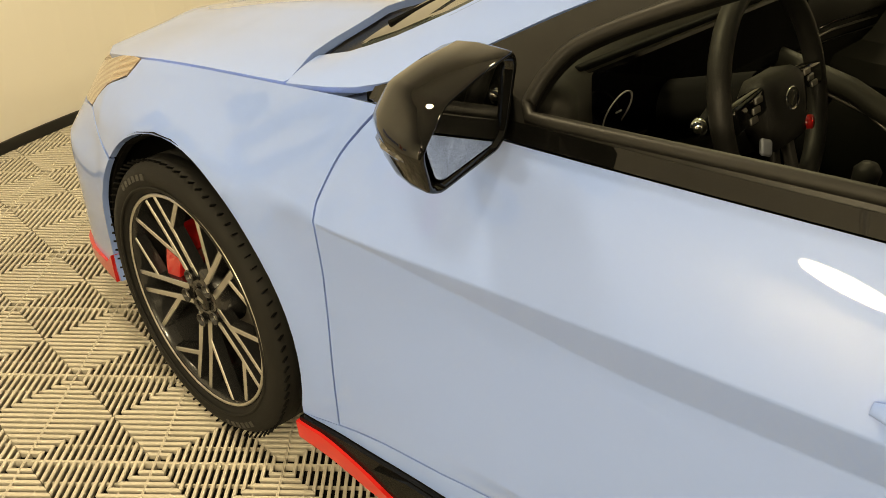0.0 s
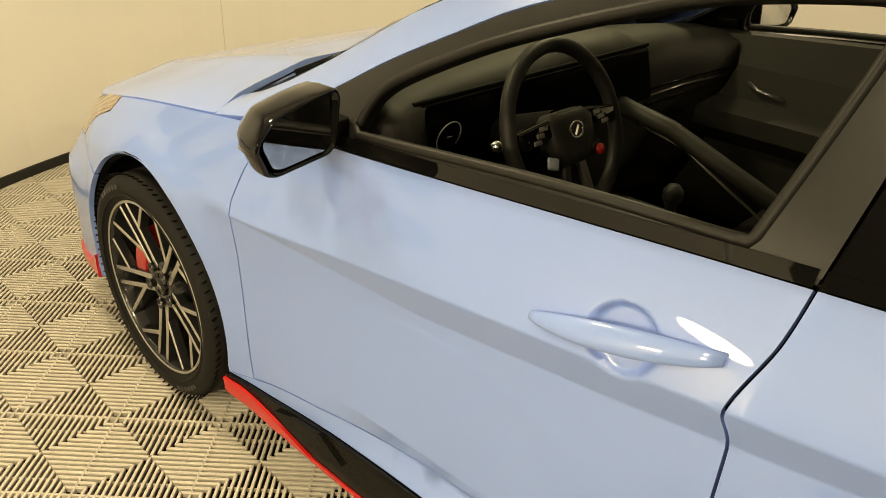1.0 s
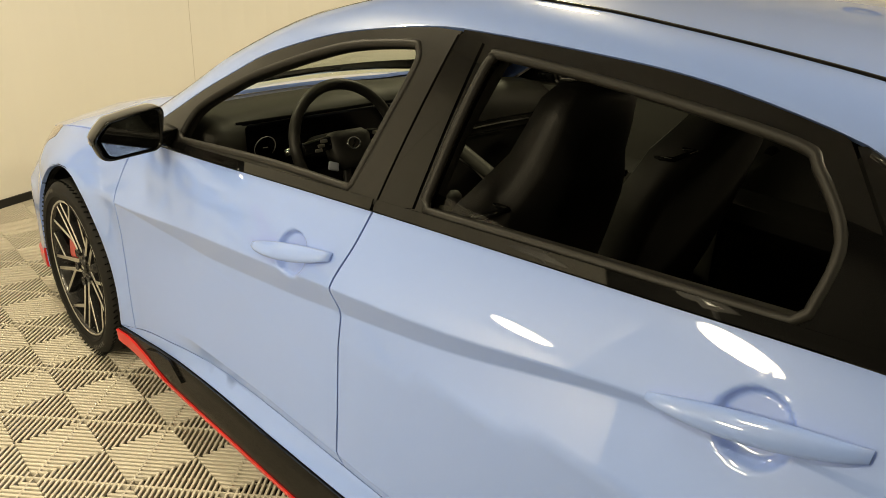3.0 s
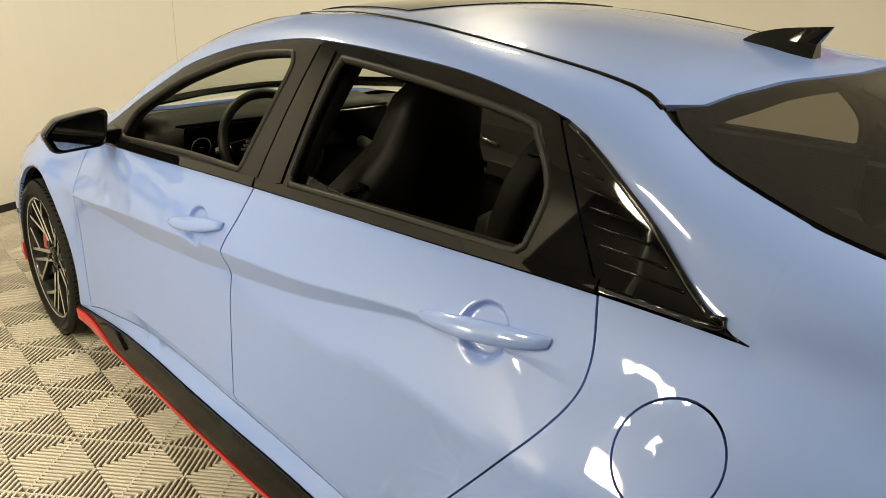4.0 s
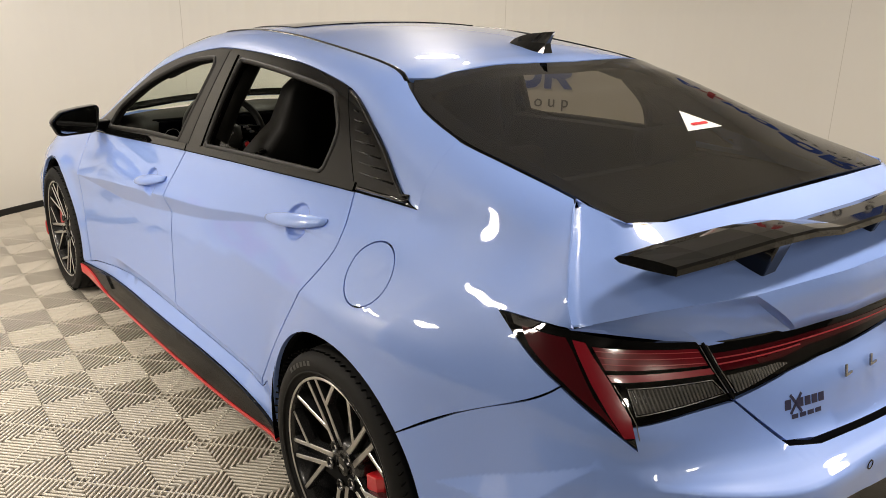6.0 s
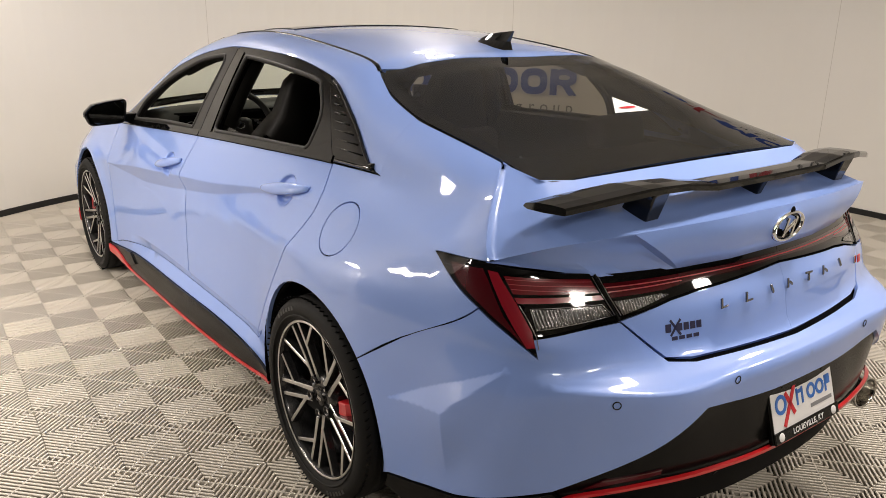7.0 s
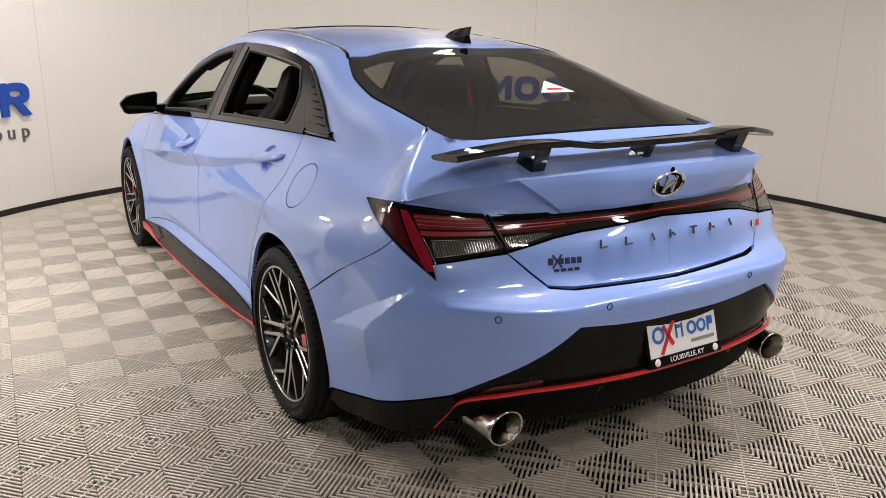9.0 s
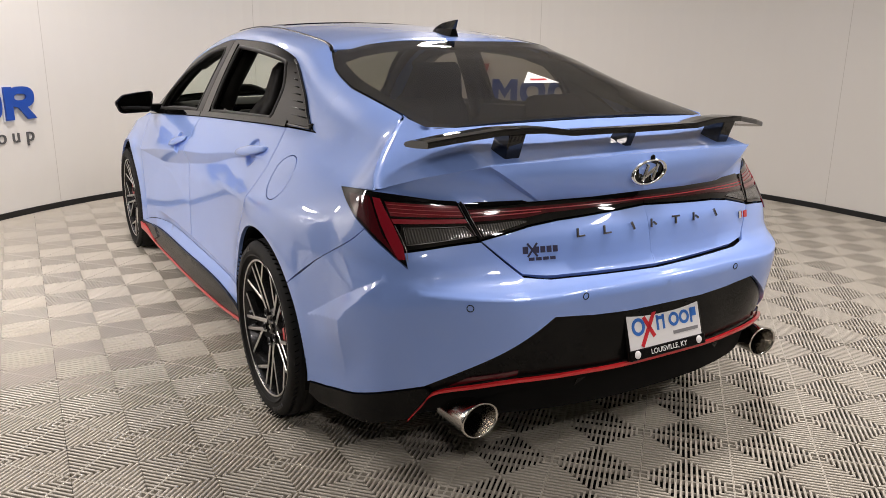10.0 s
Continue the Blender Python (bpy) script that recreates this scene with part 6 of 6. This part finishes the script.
# console with its slanting divider
cons = part("console", box(-0.12, 0.13, -0.35, 0.66, 0.30, 0.60, 0.04, 3), DASH, car, "dark centre console", smooth=True)
part("divider", tube([(0.13, 0.66, 0.845), (0.145, 0.45, 0.80), (0.16, 0.20, 0.70), (0.16, 0.0, 0.62)], 0.024, 10), DASH, cons, "slanting grab rail beside console", smooth=True)
part("divider_edge", tube([(0.125, 0.66, 0.825), (0.14, 0.40, 0.76), (0.15, 0.16, 0.63), (0.15, 0.08, 0.54)], 0.004, 6), ALLOY_DIM, cons, smooth=True)
part("gear_lever", moved(lathe([(0, 0.018), (0.06, 0.014), (0.075, 0.024), (0.10, 0.026), (0.115, 0.015), (0.118, 0)], 16), pose(0.0, 0.34, 0.60, 0, -90, 0)), LEATHER, cons, "black gear lever", smooth=True)
# inner door panels and pillars
for sg in (-1, 1):
    for y0, y1 in ((0.80, -0.24), (-0.26, -1.10)):
        bm = loft([[(sg * (float(wT(y)) - d), y, z) for d, z in ((0.035, float(zT(y)) + 0.018), (0.075, float(zT(y)) + 0.012), (0.10, 0.86), (0.115, 0.76), (0.165, 0.72), (0.16, 0.66), (0.09, 0.60), (0.09, 0.34), (0.05, 0.34))] for y in np.linspace(y0, y1, 8)])
        lin = part("door_lining", bm, DASH, car, "dark grey inner door panel")
        ym = y0 - 0.30
        part("pull_handle", tube([(sg * (float(wT(ym)) - 0.118), ym, 0.815), (sg * (float(wT(ym)) - 0.135), ym - 0.04, 0.80), (sg * (float(wT(ym)) - 0.125), ym - 0.12, 0.785)], 0.007, 6), ALLOY_DIM, lin, "slim metal inner handle", smooth=True)
        part("tweeter", moved(lathe([(0, 0.03), (0.006, 0.028), (0.008, 0.0)], 20), pose(sg * (float(wT(y0 - 0.12)) - 0.088), y0 - 0.12, 0.885, 0, 0, 180 if sg > 0 else 0)), MATTE_BLACK, lin, smooth=True)
    yy = np.linspace(0.92, 0.05, 10)
    part("pillar_lining", tube([(sg * (float(wD(y)) - 0.005), y, float(zD(y)) - 0.03) for y in yy], 0.026, 8), DASH, car, "dark inner windscreen pillar", smooth=True)
    part("pillar_lining", tube([(sg * 0.735, -0.27, 0.95), (sg * 0.66, -0.30, 1.15), (sg * 0.575, -0.33, 1.31)], 0.045, 8), DASH, car, "dark inner centre pillar", smooth=True)
    part("pillar_lining", tube([(sg * float(wD(y) - 0.01), y, float(zD(y)) - 0.04) for y in np.linspace(-1.12, -1.9, 8)], 0.035, 8), DASH, car, "dark inner rear pillar", smooth=True)
    panel("quarter_lining", [(-1.24, 1.05), (-1.06, 1.25), (-1.2, 1.19), (-1.40, 1.08), (-1.45, 1.045)], glasshouse, DASH, car, "dark inner quarter panel", sides=(sg,), lift=-0.03, lip=0.0, gap=0)
    part("roof_lining_edge", tube([(sg * (float(wU(y)) - 0.05), y, float(zU(y)) - 0.018) for y in np.linspace(0.3, -1.03, 12)], 0.024, 8), DASH, car, "dark inner roof edge", smooth=True)
# warning triangle label on the rear window
c = top(np.array([0.02, 0.09, -0.065]), np.array([-1.667, -1.758, -1.758]))
tri_label = [Vector(p) + Vector((0, 0, 0.006)) for p in c]
bm = mesh_of([tuple(p) for p in tri_label] + [tuple(p - Vector((0, 0, 0.001))) for p in tri_label], [(0, 1, 2), (5, 4, 3), (0, 3, 4, 1), (1, 4, 5, 2), (2, 5, 3, 0)])
bmesh.ops.recalc_face_normals(bm, faces=bm.faces)
lab = part("warning_label", bm, PLATE_WHITE, rear_glass, "white and red triangular label on rear window")
mid = sum(tri_label, Vector()) / 3
part("label_bar", mesh_of([tuple(mid + Vector(d)) for d in ((-0.035, -0.004, 0.0015), (0.035, -0.004, 0.0015), (0.035, -0.014, -0.0025), (-0.035, -0.014, -0.0025))], [(0, 1, 2, 3)]), RED_INK, lab)

# ---- signs on the wall: plain coloured shapes that follow its curve ----
def on_wall(angle, z, off=0.0):
    a = radians(angle)
    r = RAD - off
    return Matrix.Translation((CX + r * math.cos(a), CY + r * math.sin(a), z)) @ Matrix.Rotation(a - math.pi / 2, 4, "Z")


def bent(outline, hole, angle, z, depth, off):
    """A flat shape (metres across, up) as a slab bent along the wall; the word runs towards smaller angles."""
    bm = bmesh.new()
    rings = []
    for d in (off, off + depth):
        for ring in (outline, hole):
            if ring:
                vs = []
                for x, y in ring:
                    a = radians(angle - math.degrees(x / RAD))
                    vs.append(bm.verts.new((CX + (RAD - d) * math.cos(a), CY + (RAD - d) * math.sin(a), z + y)))
                rings.append(vs)
    if hole:
        bo, bh, fo, fh = rings
        n = len(bo)
        for k in range(n):
            m = (k + 1) % n
            bm.faces.new((fo[k], fo[m], fh[m], fh[k]))
            bm.faces.new((bo[k], bo[m], fo[m], fo[k]))
            bm.faces.new((bh[m], bh[k], fh[k], fh[m]))
    else:
        b, f = rings
        n = len(b)
        bm.faces.new(f)
        for k in range(n):
            m = (k + 1) % n
            bm.faces.new((b[k], b[m], f[m], f[k]))
    bmesh.ops.recalc_face_normals(bm, faces=bm.faces)
    return bm


def oval(cx, cy, rx, ry, n=32, power=2.6):
    out = []
    for k in range(n):
        a = 2 * math.pi * k / n
        c, s = math.cos(a), math.sin(a)
        out.append((cx + rx * math.copysign(abs(c) ** (2 / power), c), cy + ry * math.copysign(abs(s) ** (2 / power), s)))
    return out


def rect(x0, x1, y0, y1):
    return [(x0, y0), (x1, y0), (x1, y1), (x0, y1)]


def build_sign(angle, z, size):
    """Six marks in a row: rings, a red cross, bars; a grey line of words below. angle: the first mark's left edge."""
    sign = thing("wall_sign", "blue and red raised sign on curved wall", "sign", "signs on the wall")
    w, h = size * 1.12, size
    for k, kind in enumerate(("ring", "cross", "bars", "ring", "ring", "block")):
        x = k * w * 1.04
        ang = angle - math.degrees(x / RAD)
        def put(outline, hole, mat, name, label, lift=0.012):
            part(name, bent(outline, hole, ang, z, 0.018, lift), mat, sign, label)
        def edged(outline, hole, name, label, grow=0.012):
            cx, cy = sum(p[0] for p in outline) / len(outline), sum(p[1] for p in outline) / len(outline)
            bigger = [(px + math.copysign(grow, px - cx), py + math.copysign(grow, py - cy)) for px, py in outline]
            part("white_edge", bent(bigger, None, ang, z, 0.010, 0.002), SIGN_WHITE, sign, "white edge round blue mark") if not hole else part("white_edge", bent([(px * 1.0 + (px - cx) * 0.09, py + (py - cy) * 0.09) for px, py in outline], [(px - (px - cx) * 0.12, py - (py - cy) * 0.12) for px, py in hole], ang, z, 0.010, 0.002), SIGN_WHITE, sign, "white edge round blue mark")
            put(outline, hole, SIGN_BLUE, name, label)
        if kind == "ring":
            edged(oval(w / 2, h / 2, w * 0.47, h * 0.5), oval(w / 2, h / 2, w * 0.23, h * 0.23), "blue_ring", "blue raised ring")
        elif kind == "cross":
            put([(w * 0.72, h * 1.62), (w * 0.95, h * 1.62), (w * 0.30, -h * 0.75), (w * 0.05, -h * 0.75)], None, SIGN_RED, "red_stroke", "long red slanting stroke", 0.03)
            put([(w * 0.02, h * 1.05), (w * 0.30, h * 1.05), (w * 1.0, -h * 0.12), (w * 0.72, -h * 0.12)], None, SIGN_RED, "red_stroke", "short red slanting stroke", 0.014)
        elif kind == "bars":
            edged(rect(w * 0.03, w * 0.27, 0, h), None, "blue_bar", "blue upright bar")
            edged(rect(w * 0.72, w * 0.97, 0, h), None, "blue_bar", "blue upright bar")
            put([(w * 0.27, h), (w * 0.27, h * 0.62), (w * 0.5, h * 0.22), (w * 0.72, h * 0.62), (w * 0.72, h), (w * 0.5, h * 0.6)], None, SIGN_BLUE, "blue_notch", "blue notched link")
        else:
            edged(rect(w * 0.03, w * 0.27, 0, h), None, "blue_bar", "blue upright bar")
            put(oval(w * 0.55, h * 0.68, w * 0.40, h * 0.32), oval(w * 0.52, h * 0.68, w * 0.19, h * 0.10), SIGN_BLUE, "blue_ring", "blue flat ring")
            put([(w * 0.42, h * 0.40), (w * 0.66, h * 0.44), (w * 0.98, 0), (w * 0.70, 0)], None, SIGN_BLUE, "blue_foot", "blue slanting block")
    # grey words below, letter by letter along the curve
    text = "auto group"
    step = size * 0.50
    start = 6 * w * 1.04 - step * len(text) - 0.02
    for i, ch in enumerate(text):
        if ch != " ":
            m = on_wall(angle - math.degrees((start + (i + 0.5) * step) / RAD), z - size * 0.50, 0.006)
            words(ch, size * 0.62, 0.006, m @ pose(0, 0, 0, 90, 0, 0), SIGN_GREY, sign, "grey_letter", "grey raised letter")
    return sign


build_sign(150.0, 0.73, 0.245)
build_sign(62.4, 0.73, 0.245)
build_sign(15.0, 2.05, 0.245)

# ---- thin joints between the wall's sheets ----
for ang in (91.0, 1.2, 121.3, 46.0, 150.5):
    a = radians(ang)
    m = on_wall(ang, 0, 0)
    tagged(link("wall_joint", moved(box(-0.0025, 0.0025, -0.0015, 0.001, 0.05, HIGH - 0.01), m), JOINT), "thin filled joint between wall sheets", "trim", kind="structure")

# ---- unseen round lamps: flat heads on stems, low pair added beside the doors ----
for p, _ in LAMPS:
    low = p[2] < 2
    lamp_ob = thing("hanging_lamp" if low else "ceiling_lamp", "unseen round white lamp on a long stem, added for door highlights" if low else "assumed round white ceiling lamp, switched on", "lamp", "round ceiling lamps", at=(p[0], p[1], HIGH))
    wide = 0.155 if low else 0.20
    head = pose(0, 0, p[2] - HIGH + 0.008) @ pose(0, 0, 0, 0, -5 if low else 0, 0)
    part("stem", lathe_z([(0.0, 0.0), (0.0, 0.05), (-0.012, 0.05), (-0.016, 0.014), (p[2] - HIGH + 0.05, 0.014), (p[2] - HIGH + 0.05, 0.0)], 24), SIGN_WHITE, lamp_ob, "white stem")
    part("housing", moved(lathe_z([(0.062, 0.0), (0.060, 0.06), (0.045, wide + 0.005), (0.0, wide + 0.02), (0.0, wide)]), head), SIGN_WHITE, lamp_ob, "white round housing", smooth=False)
    part("diffuser", moved(lathe_z([(0.004, 0.0), (0.004, wide)]), head), LAMP_GLOW, lamp_ob, "glowing round diffuser")

# ---- ribbed floor tiles: loose squares laid at 45 degrees to the car, each with four fields of ribs ----
PITCH, SWING, PH_X, PH_Y = 0.2028, radians(-2.3), -0.516, 1.294
SIDE = PITCH * math.sqrt(2)


def node(i, j):
    """A crossing of the floor's pattern."""
    gx, gy = (i + PH_X) * PITCH, (j + PH_Y) * PITCH
    return gx * math.cos(SWING) - gy * math.sin(SWING), gx * math.sin(SWING) + gy * math.cos(SWING)


def tile_mesh():
    verts, faces = [], []
    n, half = 17, SIDE / 2 - 0.0004
    s = 2 * half / n

    def prism(quad_top, quad_low):
        b = len(verts)
        verts.extend(quad_top + quad_low)
        faces.append((b, b + 1, b + 2, b + 3))
        for k in range(4):
            faces.append((b + k, b + 4 + k, b + 4 + (k + 1) % 4, b + (k + 1) % 4))

    for turn in range(4):
        c, sn = math.cos(turn * math.pi / 2), math.sin(turn * math.pi / 2)
        R = lambda x, y, z: (x * c - y * sn, x * sn + y * c, z)
        for i in range(n):
            x = -half + (i + 0.5) * s
            y1 = half - 0.002
            if abs(x) + 0.005 > y1 - 0.004:
                continue
            # a rounded rib: two rows across its top, then its sides
            line = ((-0.0020, -0.017), (-0.0043, -0.0020), (-0.0030, 0.0), (0.0030, 0.0), (0.0043, -0.0020), (0.0020, -0.017))
            b = len(verts)
            for d, z in line:
                verts.extend([R(x + d, abs(x + d) + 0.001, z), R(x + d, y1, z)])
            for k in range(5):
                faces.append((b + 2 * k, b + 2 * k + 2, b + 2 * k + 3, b + 2 * k + 1))
            for e in (0, 1):
                ends = [b + 2 * k + e for k in range(6)]
                for k in (0, 1):
                    faces.append((ends[k], ends[k + 1], ends[4 - k], ends[5 - k])[::1 if e else -1])
        # border rail and low cross links
        prism([R(half, half, -0.0006), R(-half, half, -0.0006), R(-half + 0.0024, half - 0.0024, -0.0006), R(half - 0.0024, half - 0.0024, -0.0006)], [R(half, half, -0.017), R(-half, half, -0.017), R(-half + 0.003, half - 0.003, -0.017), R(half - 0.003, half - 0.003, -0.017)])
        for k in (2,):
            y = half * 0.62
            prism([R(y, y + 0.0015, -0.0075), R(-y, y + 0.0015, -0.0075), R(-y + 0.002, y - 0.0015, -0.0075), R(y - 0.002, y - 0.0015, -0.0075)], [R(y, y + 0.002, -0.017), R(-y, y + 0.002, -0.017), R(-y + 0.002, y - 0.002, -0.017), R(y - 0.002, y - 0.002, -0.017)])
    return verts, faces


def in_booth(x, y):
    r = RAD + 0.10
    if y > CY:
        return (x - CX) ** 2 + (y - CY) ** 2 < r * r
    return abs(x - CX) < r and y > -6.95


tv, tf = tile_mesh()
tile_me = bpy.data.meshes.new("floor_tile")
tile_me.from_pydata(tv, [], tf)
tile_me.materials.append(TILE)
spots = []
for i in range(-40, 60):
    for j in range(-60, 40):
        if (i + j) % 2:
            x, y = node(i, j)
            if in_booth(x, y):
                spots.append((x, y))
path_gap = lambda p: abs(p[0] + 1.45) + max(0, abs(p[1] + 0.4) - 2.4)
spots.sort(key=path_gap)
base_turn = SWING + math.pi / 4
for x, y in spots[:300]:
    ob = new("floor_tile", tile_me)
    ob.parent = floor
    ob.matrix_basis = Matrix.Translation((x, y, 0)) @ Matrix.Rotation(base_turn, 4, "Z")
V = np.array(tv)
rot = np.array([[math.cos(base_turn), -math.sin(base_turn)], [math.sin(base_turn), math.cos(base_turn)]])
V[:, :2] = V[:, :2] @ rot.T
far = spots[300:]
allv = np.concatenate([V + np.array([x, y, 0]) for x, y in far])
F = np.array([list(f) for f in tf])
allf = np.concatenate([F + k * len(V) for k in range(len(far))])
me = bpy.data.meshes.new("far_floor_tiles")
me.from_pydata(allv.tolist(), [], allf.tolist())
me.materials.append(TILE)
ob = new("far_floor_tiles", me)
ob.parent = floor
tagged(ob, "grey ribbed plastic floor tiles further off", kind="stuff")
